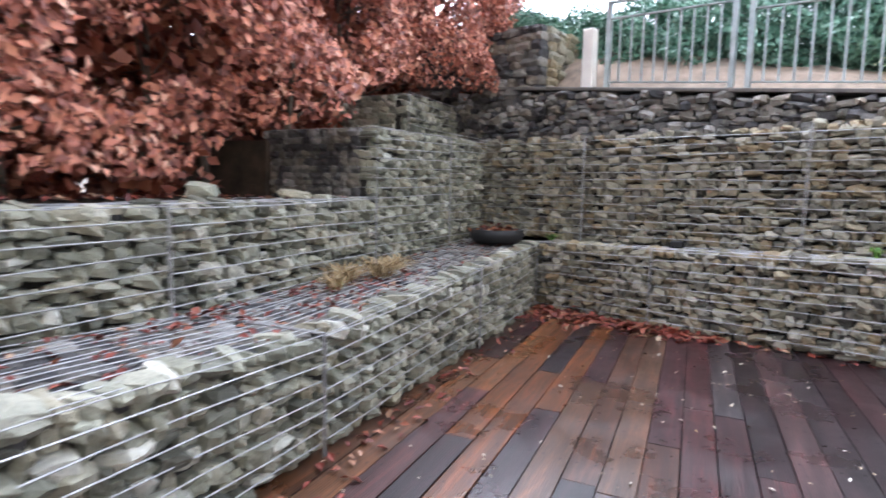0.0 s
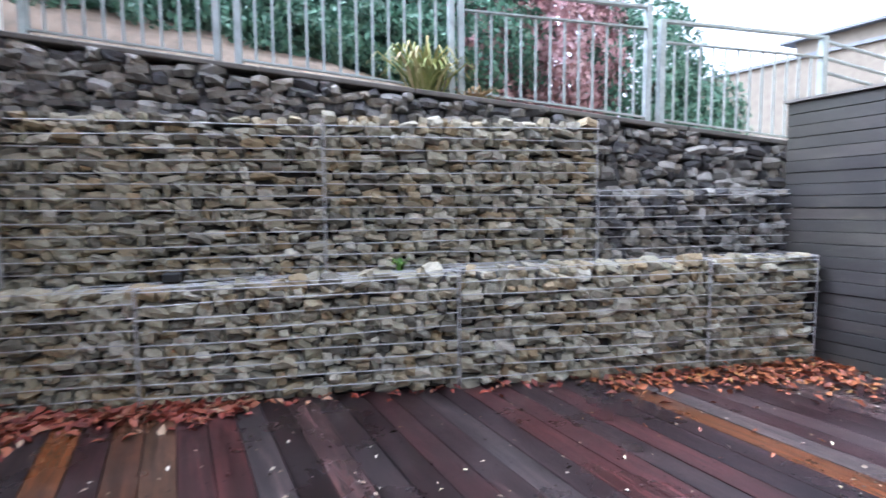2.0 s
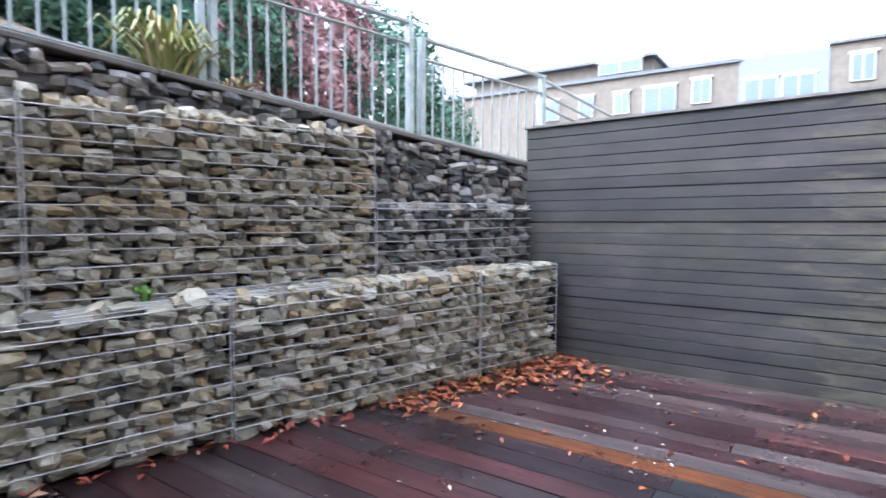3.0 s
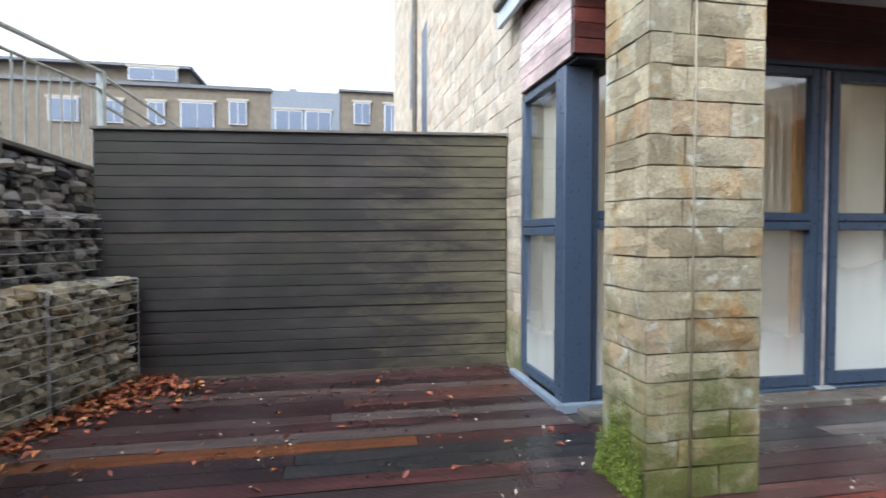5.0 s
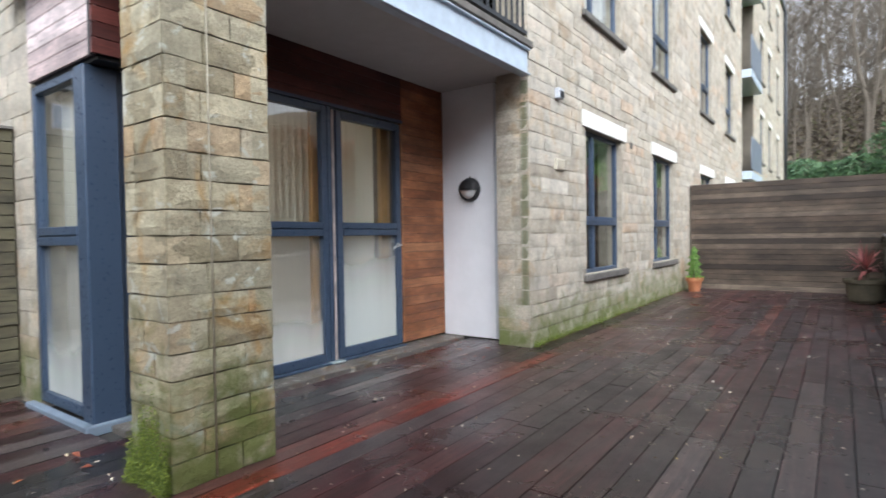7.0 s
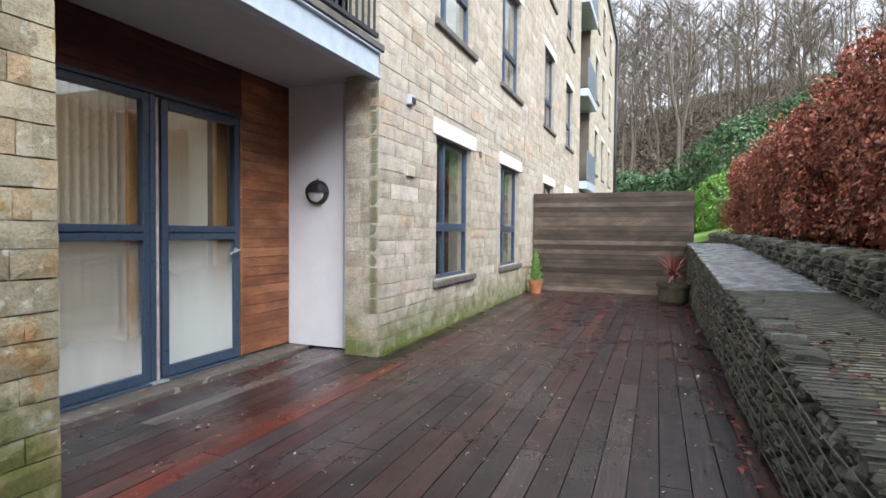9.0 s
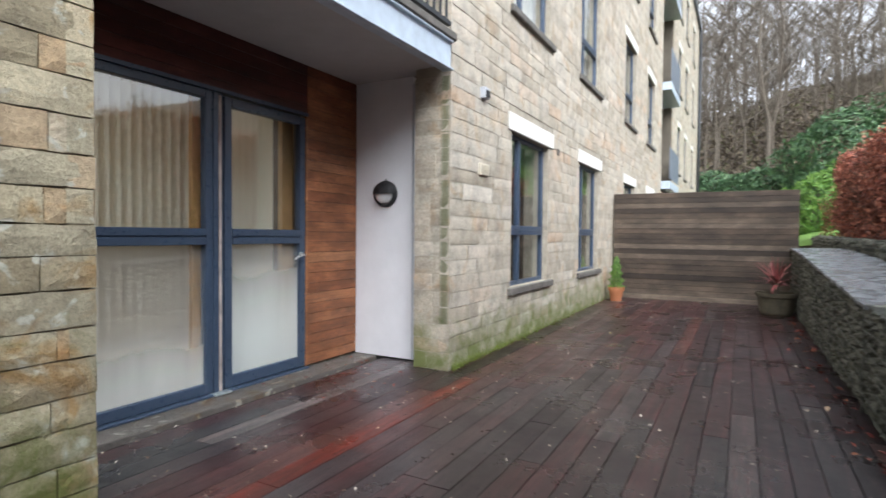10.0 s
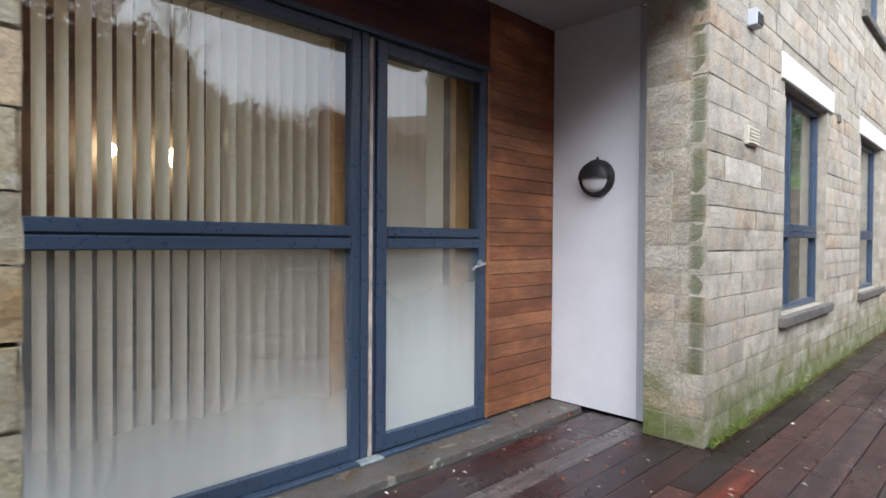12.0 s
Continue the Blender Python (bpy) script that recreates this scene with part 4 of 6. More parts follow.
def build_interiors():
    """Plain rooms behind the windows, so that the glass has something behind it."""
    g = Geo()
    g.box(5.6, 5.7, -33, 0.9, -0.1, TOPZ)
    for z in (-0.1, 2.86, 6.1, 9.3, 12.6):
        g.box(2.40, 5.6, -33, -2.96, z, z + 0.16)
    for y in (-9.6, -16.5, -21.2, -27.5):
        g.box(2.4, 5.6, y - 0.05, y + 0.05, 0.06, TOPZ)
    g.box(3.45, 5.6, -2.90, -2.96, 0.06, 2.86)
    g.box(3.43, 5.6, -2.90, 0.88, -0.1, 0.0)
    g.box(3.43, 5.6, -2.90, 0.88, 2.86, 3.0)
    solo("room_walls", g, mat_room, "room walls behind the glazing, coloured dark for dimness", "room wall", "structure")


build_interiors()


def wall_light(y):
    """A small lit wall light at the back of the room."""
    w = thing("wall_light", "small lit warm wall light at the back of the room", "wall light", "room lights", at=(5.6, y, 1.85))
    part("back_plate", Geo().box(-0.012, 0.0, -0.03, 0.03, -0.06, 0.06), mat_galv, w, bevel=0.003)
    g = Geo().lathe([(0.0, -0.018), (0.011, -0.014), (0.015, 0.0), (0.011, 0.014), (0.0, 0.018)], centre=(-0.055, 0, 0), n=14)
    part("bulb", g, mat_bulb, w, "glowing warm bulb", smooth=True)
    part("bracket", Geo().tube([(-0.012, 0, -0.04), (-0.055, 0, -0.04)], 0.006, n=6), mat_galv, w)
    lamp = bpy.data.lights.new("room_lamp", "POINT")
    lamp.energy, lamp.color, lamp.shadow_soft_size = 6.5, (1.0, 0.78, 0.50), 0.06
    ob = new("room_lamp", lamp)
    ob.location = (5.48, y, 1.87)


for y in (-0.30, -0.76):
    wall_light(y)


# ---- recess with doors ----
def build_recess():
    white = Geo().box(2.53, 3.215, -2.90, -2.75, 0.015, CEIL)
    solo("wall_white", white, mat_render_white, "smooth white rendered side wall of the recess", "rendered wall", "structure")
    solo("trim", Geo().box(2.405, 2.53, -2.92, -2.738, 0.012, 2.72), mat_trim_grey, "grey-white corner trim beside the stone pier", "corner trim", "structure", bevel=0.008)
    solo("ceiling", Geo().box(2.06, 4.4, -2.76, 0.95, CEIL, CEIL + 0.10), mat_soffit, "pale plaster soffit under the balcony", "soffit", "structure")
    bal = thing("balcony", "balcony above the recess with steel edge and dark railing", "balcony", kind="structure")
    part("edge_channel", Geo().box(1.985, 2.06, -2.50, 1.10, 2.705, 2.965).box(1.955, 1.985, -2.50, 1.10, 2.705, 2.725).box(1.955, 1.985, -2.50, 1.10, 2.945, 2.965), mat_fascia, bal, "pale blue-grey steel channel", bevel=0.004)
    part("edge_channel", Geo().box(2.06, 4.30, 1.055, 1.10, 2.835, 2.965), mat_fascia, bal, "pale blue-grey steel channel", bevel=0.004)
    part("deck_slab", Geo().box(1.94, 4.3, -2.54, 1.14, 2.967, 3.04), mat_sill, bal, "dark damp slab edge", bevel=0.01)
    part("bottom_rail", Geo().box(1.985, 2.025, -2.5, 1.1, 3.10, 3.14), mat_dark_metal, bal)
    part("top_rail", Geo().box(1.98, 2.03, -2.5, 1.1, 4.05, 4.10), mat_dark_metal, bal)
    y = -2.46
    while y < 1.1:
        part("baluster", Geo().box(2.0, 2.012, y, y + 0.03, 3.14, 4.05), mat_dark_metal, bal)
        y += 0.11
    solo("upper_wall", Geo().box(3.30, 3.6, -2.9, 0.95, 3.04, TOPZ), mat_mortar_pale, "stone wall behind the balcony", "wall", "structure")


build_recess()


def cladding(name, label, place, runs, board=0.094, mat=None, kind="structure"):
    """Level boards; place maps (along, out, z) to the world: runs are (from, to, z from, z to)."""
    c = thing(name, label, "cladding", kind=kind)
    c.matrix_world = place
    meshes = {}
    for a, b, z0, z1, m in runs:
        n = max(1, round((z1 - z0) / board))
        h = (z1 - z0) / n
        key = (round(b - a, 3), round(h, 4), m.name)
        if key not in meshes:
            meshes[key] = Geo().box(-(b - a) / 2, (b - a) / 2, 0, 0.02, -h / 2 + 0.0018, h / 2 - 0.0018).mesh("board", m, bevel=0.002)
        for k in range(n):
            piece("board", meshes[key], c, pose((a + b) / 2, rng.uniform(-0.001, 0.001), z0 + (k + 0.5) * h))
    part("backing", Geo().box(min(q[0] for q in runs), max(q[1] for q in runs), 0.021, 0.05, min(q[2] for q in runs), max(q[3] for q in runs)), mat_black, c) if len(runs) == 1 else None
    return c


INTO = pose(DOORX - 0.005, 0, 0, 0, 0, -90)
cladding("cladding_panel", "reddish cedar boards beside the glazed door", INTO, [(2.015, 2.745, 0.03, CEIL, mat_cedar)])
cladding("cladding_head", "red boards above the doors, darkened for soffit shade", INTO, [(-0.98, 2.013, 2.325, CEIL, mat_cedar_shade)])
NSIDE = pose(0, 0.99, 0, 0, 0, 180)
cladding("cladding_side", "timber boards above the corner window, paled for sky sheen", NSIDE, [(-4.02, -3.0, 2.235, 2.835, mat_cedar_sheen)])
cladding("cladding_return", "red boards on the corner box, darkened for soffit shade", pose(2.995, 0, 0, 0, 0, -90), [(-1.0, -0.62, 2.235, CEIL, mat_cedar_shade)])
solo("corner_box", Geo().box(3.03, 4.0, 0.62, 0.955, 2.215, 2.83), mat_dark_metal, "dark flashing under the corner cladding", "flashing", "structure")


def glazed(name, label, a, b, z0, z1, mid, axis, at, thick=0.07, bar=0.06, category="glazed door", low=True):
    """A framed glazed leaf in a plane x = at (axis 'y') or y = at (axis 'x'): frame bars, mid rail, two panes."""
    d = thing(name, label, category, kind="structure")

    def bx(u0, u1, w0, w1, t0, t1):
        g = Geo()
        if axis == "y":
            return g.box(at + t0, at + t1, u0, u1, w0, w1)
        return g.box(u0, u1, at - t1, at - t0, w0, w1)

    part("frame_bar", bx(a, a + bar, z0, z1, 0, thick), mat_frame, d, bevel=0.005)
    part("frame_bar", bx(b - bar, b, z0, z1, 0, thick), mat_frame, d, bevel=0.005)
    part("top_rail", bx(a + bar, b - bar, z1 - bar, z1, 0, thick), mat_frame, d, bevel=0.005)
    part("bottom_rail", bx(a + bar, b - bar, z0, z0 + bar * 1.3, 0, thick), mat_frame, d, bevel=0.005)
    part("mid_rail", bx(a + bar, b - bar, mid - 0.062, mid - 0.004, -0.006, thick), mat_frame, d, bevel=0.005)
    part("mid_rail", bx(a + bar, b - bar, mid + 0.004, mid + 0.062, -0.004, thick), mat_frame, d, bevel=0.005)
    part("rail_core", bx(a + bar, b - bar, mid - 0.02, mid + 0.02, 0.012, thick - 0.004), mat_frame, d)
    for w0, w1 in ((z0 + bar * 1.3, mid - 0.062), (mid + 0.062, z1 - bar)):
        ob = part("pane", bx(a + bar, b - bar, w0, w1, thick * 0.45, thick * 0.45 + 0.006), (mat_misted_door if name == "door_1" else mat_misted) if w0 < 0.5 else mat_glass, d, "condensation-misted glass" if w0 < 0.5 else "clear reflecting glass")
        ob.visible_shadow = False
    return d


def build_doors():
    mid = 1.222
    glazed("window_fixed", "large fixed slate-blue framed pane beside the door", -0.985, 0.78, 0.03, DOORTOP, mid, "y", DOORX, category="glazed panel")
    door = glazed("door_1", "slate-blue glazed terrace door with silver lever", -1.985, -1.09, 0.035, DOORTOP - 0.015, mid, "y", DOORX - 0.008, bar=0.07)
    h = Geo().tube([(DOORX - 0.008, -1.925, 1.06), (DOORX - 0.055, -1.925, 1.06), (DOORX - 0.065, -1.905, 1.062), (DOORX - 0.066, -1.86, 1.055), (DOORX - 0.066, -1.80, 1.028)], 0.0095, n=8)
    part("handle", h, mat_handle, door, "silver lever handle", smooth=True)
    part("rose", Geo().tube([(DOORX - 0.016, -1.925, 1.06), (DOORX - 0.006, -1.925, 1.06)], 0.024, n=16), mat_galv, door, "round steel rose", smooth=False)
    gap = thing("door_post", "slate-blue and silver mullion between door and pane", "mullion", kind="structure")
    part("post", Geo().box(DOORX - 0.01, DOORX + 0.09, -1.032, -0.985, 0.012, DOORTOP), mat_frame, gap, bevel=0.004)
    part("post", Geo().box(DOORX + 0.01, DOORX + 0.09, -1.09, -1.056, 0.012, DOORTOP), mat_frame, gap, bevel=0.004)
    part("seal_strip", Geo().box(DOORX - 0.012, DOORX + 0.07, -1.056, -1.034, 0.03, DOORTOP - 0.02), mat_worn, gap, "pale worn seal strip")
    part("foot_plate", Geo().box(DOORX - 0.075, DOORX - 0.005, -1.10, -0.95, 0.013, 0.030), mat_galv, gap, "pale metal foot plate", bevel=0.004)
    solo("door_head", Geo().box(DOORX - 0.02, DOORX + 0.07, -2.012, 0.79, DOORTOP + 0.002, DOORTOP + 0.03), mat_frame, "thin slate-blue head flashing over the doors", "flashing", "structure")
    solo("door_jamb", Geo().box(DOORX - 0.012, DOORX + 0.06, -2.012, -1.988, 0.02, DOORTOP), mat_cedar, "dark timber door jamb", "jamb", "structure")
    solo("door_sill", Geo().box(DOORX - 0.05, DOORX + 0.08, -2.0, 0.80, 0.012, 0.028), mat_frame, "slate-blue metal door sill", "door sill", "structure", bevel=0.003)
    # corner window
    solo("corner_post", Geo().box(DOORX - 0.05, DOORX + 0.09, 0.785, 0.985, 0.012, 2.214), mat_frame, "wide slate-blue corner post of the glazing", "post", "structure", bevel=0.008)
    glazed("window_corner", "corner window with slate-blue frame and cream blinds", DOORX + 0.092, 4.05, 0.035, 2.212, 1.18, "x", 0.965, bar=0.055, category="window")
    solo("corner_sill", Geo().box(DOORX - 0.08, 4.10, 0.985, 1.045, -0.03, 0.032).box(DOORX - 0.10, DOORX - 0.052, 0.62, 1.045, -0.03, 0.032), mat_sill_metal, "pale blue-grey metal sill round the corner window", "window sill", "structure", bevel=0.005)


build_doors()


def build_blinds():
    """Vertical slats; those near the pillar stand open, the rest are closed."""
    r = random.Random(12)
    slat = Geo()
    n = 5
    vs = []
    for z in (0.0, 1.0):
        for i in range(n):
            t = i / (n - 1) - 0.5
            vs.append((t * 0.089, 0.003 * (1 - 4 * t * t), z))
    slat.add(vs, [(i, i + 1, n + i + 1, n + i) for i in range(n - 1)])
    mesh = slat.mesh("slat", mat_blind, smooth=True)

    def run(name, label, a, b, axis, at, z0, z1, angles, step=0.078):
        blind = thing(name, label, "blind")
        if axis == "y":
            part("head_rail", Geo().box(at - 0.02, at + 0.02, a, b, z1, z1 + 0.03), mat_blind, blind)
        else:
            part("head_rail", Geo().box(a, b, at - 0.02, at + 0.02, z1, z1 + 0.03), mat_blind, blind)
        u, k = a + 0.045, 0
        while u < b - 0.02:
            ang = angles(u) + r.uniform(-2, 2)
            m = pose(at, u, z0, 0, 0, 90 + ang) if axis == "y" else pose(u, at, z0, 0, 0, ang)
            piece("slat", mesh, blind, m @ Matrix.Diagonal((1, 1, z1 - z0, 1)))
            u += step
            k += 1
        return blind

    run("vertical_blind", "cream vertical slat blind, partly turned open", -0.90, 0.72, "y", DOORX + 0.17, 0.10, 2.28, lambda u: -66 + 2 * math.sin(u * 9), 0.0735)
    run("vertical_blind", "cream vertical slat blind behind the door, closed", -1.76, -1.12, "y", DOORX + 0.17, 0.10, 2.26, lambda u: 3)
    run("vertical_blind", "cream vertical slat blind in the corner window", 3.42, 4.0, "x", 0.80, 0.08, 2.15, lambda u: 6)
    solo("curtain_edge", Geo().box(DOORX + 0.10, DOORX + 0.15, -1.93, -1.80, 0.06, 2.28), mat_oak, "varnished oak reveal inside the door", "reveal", "structure")
    for a, b in ((-1.80, -1.10), (-0.88, 0.74)):
        solo("inner_sill", Geo().box(DOORX + 0.075, DOORX + 0.13, a, b, 0.02, 0.135), mat_oak, "varnished oak bottom rail inside the glazing", "reveal", "structure", bevel=0.004)
    solo("curtain_edge", Geo().box(DOORX + 0.10, DOORX + 0.15, -0.965, -0.88, 0.06, 2.28), mat_oak, "varnished oak reveal inside the pane", "reveal", "structure")


build_blinds()


# ---- stone pillar ----
def build_pillar():
    p = thing("pillar", "square buff sandstone pillar with mossy base and lichen", "pillar", kind="structure")
    x0, x1, y0, y1 = 1.90, 2.28, 0.61, 1.165
    part("core", Geo().box(x0 + 0.02, x1 - 0.02, y0 + 0.02, y1 - 0.02, -0.05, 3.6), mat_mortar, p)
    r = random.Random(77)
    z, k = 0.0, 0
    while z < 3.5:
        h = r.choice((0.118, 0.128, 0.136, 0.145))
        # west and east faces
        for fr, a, b in ((pose(x0, 0, 0, 0, 0, -90), -y1, -y0), (pose(x1, 0, 0, 0, 0, 90), y0, y1), (pose(0, y1, 0, 0, 0, 180), -x1, -x0), (pose(0, y0, 0, 0, 0, 0), x0, x1)):
            L = b - a
            cut = a + L * (r.uniform(0.28, 0.42) if k % 2 else r.uniform(0.6, 0.75))
            for s, e in ((a, cut), (cut, b)) if L > 0.45 or r.random() < 0.35 else ((a, b),):
                m = fr @ pose((s + e) / 2, 0.006 + r.uniform(-0.004, 0.004), z + h / 2) @ Matrix.Diagonal((e - s - 0.005, 0.10, h - 0.006, 1))
                piece("block", r.choice(BLOCK_SAND), p, m)
        z += h
        k += 1
    # conduit up the west face
    solo("conduit", Geo().tube([(x0 - 0.008, 0.955, 0.02), (x0 - 0.008, 0.955, 3.4)], 0.0045, n=6), mat_conduit, "thin stone-coloured conduit up the pillar", "conduit", smooth=True)


build_pillar()


# ---- gable wall beyond the fence ----
def build_gable():
    wall = thing("wall_gable", "pale sandstone gable wall seen above the fence", "stone wall", kind="structure")
    part("wall_core", Geo().box(4.06, 14.0, 0.60, 0.955, -0.3, TOPZ), mat_mortar_pale, wall)
    r = random.Random(8)
    fr = pose(0, 0.955, 0, 0, 0, 180)
    holes = [(-9.35, -8.75, 2.8, 4.6), (-10.9, -10.3, 3.6, 5.2)]
    b = courses(fr, -14.0, -4.06, 0.0, 7.5, holes, BLOCK_PALE, r, COURSE * 1.1, 0.25, 0.6)
    near = [q for q in b if -q[2] < 5.2 and q[3] < 3.2]
    for me, m, s, z in near:
        piece("block", me, wall, m)
    rest = [q for q in b if not (-q[2] < 5.2 and q[3] < 3.2)]
    me = gather([q[0] for q in rest], [q[1] for q in rest], "stone_courses", mat_pale_i)
    tagged(part("stone_courses", me, mat_pale_i, wall), kind="stuff")
    for a, bb, c, d in holes:
        part("window", Geo().box(-bb, -a, 0.85, 0.958, c, d), mat_frame, wall, "dark narrow window")
    solo("drainpipe", Geo().tube([(9.9, 1.0, 0), (9.9, 1.0, TOPZ)], 0.05, n=8), mat_sill, "brown drainpipe on the gable wall", "drainpipe", smooth=True)


build_gable()


# ---- timber fences ----
def board_fence(name, label, place, a, b, z1a, z1b, n, mat, cap):
    f = thing(name, label, "fence")
    f.matrix_world = place
    r = random.Random(len(label))
    L = b - a
    h = z1a / n
    variants = [Geo().box(-L / 2, L / 2, -0.010 - 0.004 * k, 0.014, -h / 2 + 0.0020, h / 2 - 0.0020).mesh("board", mat, bevel=0.003) for k in range(3)]
    tilt = math.degrees(math.atan2(z1b - z1a, L))
    for k in range(n):
        piece("board", variants[r.randrange(3)], f, pose((a + b) / 2, r.uniform(-0.003, 0.003), (k + 0.5) * h + (z1b - z1a) / 2 * (k + 0.5) / n, r.uniform(-1.2, 1.2), -tilt * (k + 0.5) / n, 0))
    for s in np.linspace(a + 0.05, b - 0.05, 4):
        part("post", Geo().box(s - 0.045, s + 0.045, 0.02, 0.11, 0, min(z1a, z1b) - 0.02), mat, f)
    part("backing", Geo().box(a, b, 0.015, 0.02, 0.01, min(z1a, z1b) - 0.02), mat_black, f, "dark gap behind the boards")
    if cap:
        part("cap_rail", Geo().box(a, b, -0.03, 0.07, -0.012, 0.014, pose(0, 0, (z1a + z1b) / 2, 0, -tilt, 0)), mat_sill, f, "dark thin capping strip", bevel=0.003)
    return f


board_fence("board_fence", "tall grey-brown horizontal board fence, damp and algae-streaked", pose(4.43, 0, 0, 0, 0, -90), -4.22, -0.975, 1.91, 1.97, 22, mat_fence_wood, False)
solo("fence_cap", Geo().add([(4.39, 0.975, 1.972), (4.50, 0.975, 1.972), (4.50, 4.24, 1.912), (4.39, 4.24, 1.912), (4.39, 0.975, 1.992), (4.50, 0.975, 1.992), (4.50, 4.24, 1.932), (4.39, 4.24, 1.932)], [(0, 3, 2, 1), (4, 5, 6, 7), (0, 1, 5, 4), (1, 2, 6, 5), (2, 3, 7, 6), (3, 0, 4, 7)]), mat_sill, "dark capping strip on the board fence", "fence cap")
board_fence("sleeper_screen", "weathered brown horizontal sleeper screen across the terrace", pose(0, -9.79, 0, 0, 0, 180), -2.0, 1.22, 2.11, 2.11, 21, mat_screen_wood, False)

# ---- planting bed, hedge and trees ----
def build_beds():
    g = Geo()
    g.box(-5.2, -2.32, -42, 3.55, 0.2, 1.06)
    g.box(-5.2, -2.9, 3.55, 9.5, 0.2, 1.55)
    solo("planting_bed", g, mat_soil, "raised bed of dark soil and fallen leaves", "soil bed", "structure")
    solo("lawn", Geo().add([(-1.3, -16, 0.95), (-1.3, -40, 1.1), (-9.5, -40, 3.2), (-9.5, -16, 2.2)], [(0, 3, 2, 1)]), mat_lawn, "bright green lawn beyond the screen", "lawn", "structure")


build_beds()


def hedge_points(n, y0, y1, seed):
    g = np.random.default_rng(seed)
    y = g.uniform(y0, y1, n)
    u = g.uniform(0, 1, n)
    top = 3.42 + np.clip((y + 2.4) / 1.3, 0, 1) * 1.6 + 0.14 * np.sin(y * 2.1) + 0.10 * np.sin(y * 5.3 + 1)
    low = np.where(y > 3.3, 1.75 + 0.5 * np.clip((y - 3.3) / 1.2, 0, 1), 1.22 + 0.42 * np.clip((y - 2.4) / 0.6, 0, 1))
    side = u < 0.78
    z = np.where(side, low + (top - low) * g.uniform(0, 1, n) ** 0.9, top + g.normal(0, 0.09, n))
    swell = 0.28 * np.sin(y * 1.7 + z * 1.3) + 0.16 * np.sin(y * 4.1 + z * 3.2 + 2) + 0.10 * np.sin(z * 6 + y)
    lean = 0.22 * ((z - low) / (top - low)) ** 2
    bulge = np.where(y > 1.0, 0.30, 0.0) + 0.35 * np.clip((y - 2.6) / 1.2, 0, 1)
    x = np.where(side, -2.62 + bulge + swell * 0.6 - lean - np.abs(g.normal(0, 0.20, n)), g.uniform(-4.3, -2.75, n))
    far = np.clip((-17.5 - y) / 1.8, 0, 1)
    keep = g.uniform(0, 1, n) > far * 0.8
    gap = np.sin(y * 3.3 + z * 2.0) + np.sin(z * 4.7 - y * 1.9) + 0.6 * np.sin(y * 9 + z * 7)
    keep &= gap > np.where(y > 0.5, -1.25, -1.7)
    keep &= ~((z < low + 0.22) & (g.uniform(0, 1, n) < 0.4))
    p = np.stack([x, y, z], 1)[keep]
    nrm = np.where(side[:, None], np.array([[1.0, 0, 0.25]]), np.array([[0.1, 0, 1.0]]))[keep]
    return p, nrm


def build_hedge():
    h = thing("beech_hedge", "copper beech hedge with dry russet leaves", "hedge")
    p1, n1 = hedge_points(62000, -19.0, -1.0, 4)
    p2, n2 = hedge_points(95000, -1.0, 8.2, 5)
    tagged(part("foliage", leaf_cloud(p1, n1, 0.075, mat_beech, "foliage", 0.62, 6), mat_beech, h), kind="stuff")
    tagged(part("foliage", leaf_cloud(p2, n2, 0.066, mat_beech_pale, "foliage", 0.62, 7), mat_beech_pale, h), kind="stuff")
    gi = np.random.default_rng(33)
    n = 70000
    yi = gi.uniform(-19, 8.2, n)
    zi = np.where(yi > 3.3, 1.7, 1.12) + gi.uniform(0, 1, n) * np.where(yi < -2, 2.1, 3.0)
    pi = np.stack([gi.uniform(-4.4, -2.95, n), yi, zi], 1)[(yi < 0.3) | (gi.uniform(0, 1, n) < 0.85)]
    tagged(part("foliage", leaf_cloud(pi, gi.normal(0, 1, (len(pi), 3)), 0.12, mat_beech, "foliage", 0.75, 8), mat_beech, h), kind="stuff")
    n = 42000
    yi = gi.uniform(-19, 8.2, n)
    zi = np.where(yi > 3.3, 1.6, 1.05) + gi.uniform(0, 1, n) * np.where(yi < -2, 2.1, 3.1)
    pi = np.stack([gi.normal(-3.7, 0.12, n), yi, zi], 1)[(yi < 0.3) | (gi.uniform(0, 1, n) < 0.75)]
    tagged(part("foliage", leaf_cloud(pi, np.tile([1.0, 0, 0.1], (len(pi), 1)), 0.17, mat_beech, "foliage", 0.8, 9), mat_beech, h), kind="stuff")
    r = random.Random(15)
    for i in range(34):
        y = -18.5 + i * 0.78 + r.uniform(-0.2, 0.2)
        x = -3.25 + r.uniform(-0.3, 0.3)
        top = 3.2 if y < -2 else 4.3
        g = Geo()
        pts = [Vector((x, y, 0.9))]
        for k in range(5):
            pts.append(pts[-1] + Vector((r.uniform(-0.1, 0.13), r.uniform(-0.15, 0.15), (top - 0.9) / 5)))
        g.tube(pts, 0.035, 0.008, n=6)
        for k in range(14):
            b = pts[1 + k % 4] + Vector((0, 0, r.uniform(-0.2, 0.3)))
            d = Vector((r.uniform(0.1, 1), r.uniform(-0.8, 0.8), r.uniform(0.1, 0.7)))
            g.tube([b, b + d * 0.35, b + d * 0.65 + Vector((0, 0, 0.1))], 0.010, 0.003, n=4, caps=False)
        part("stem", g, mat_bark, h, "thin dark stems", smooth=True)


build_hedge()


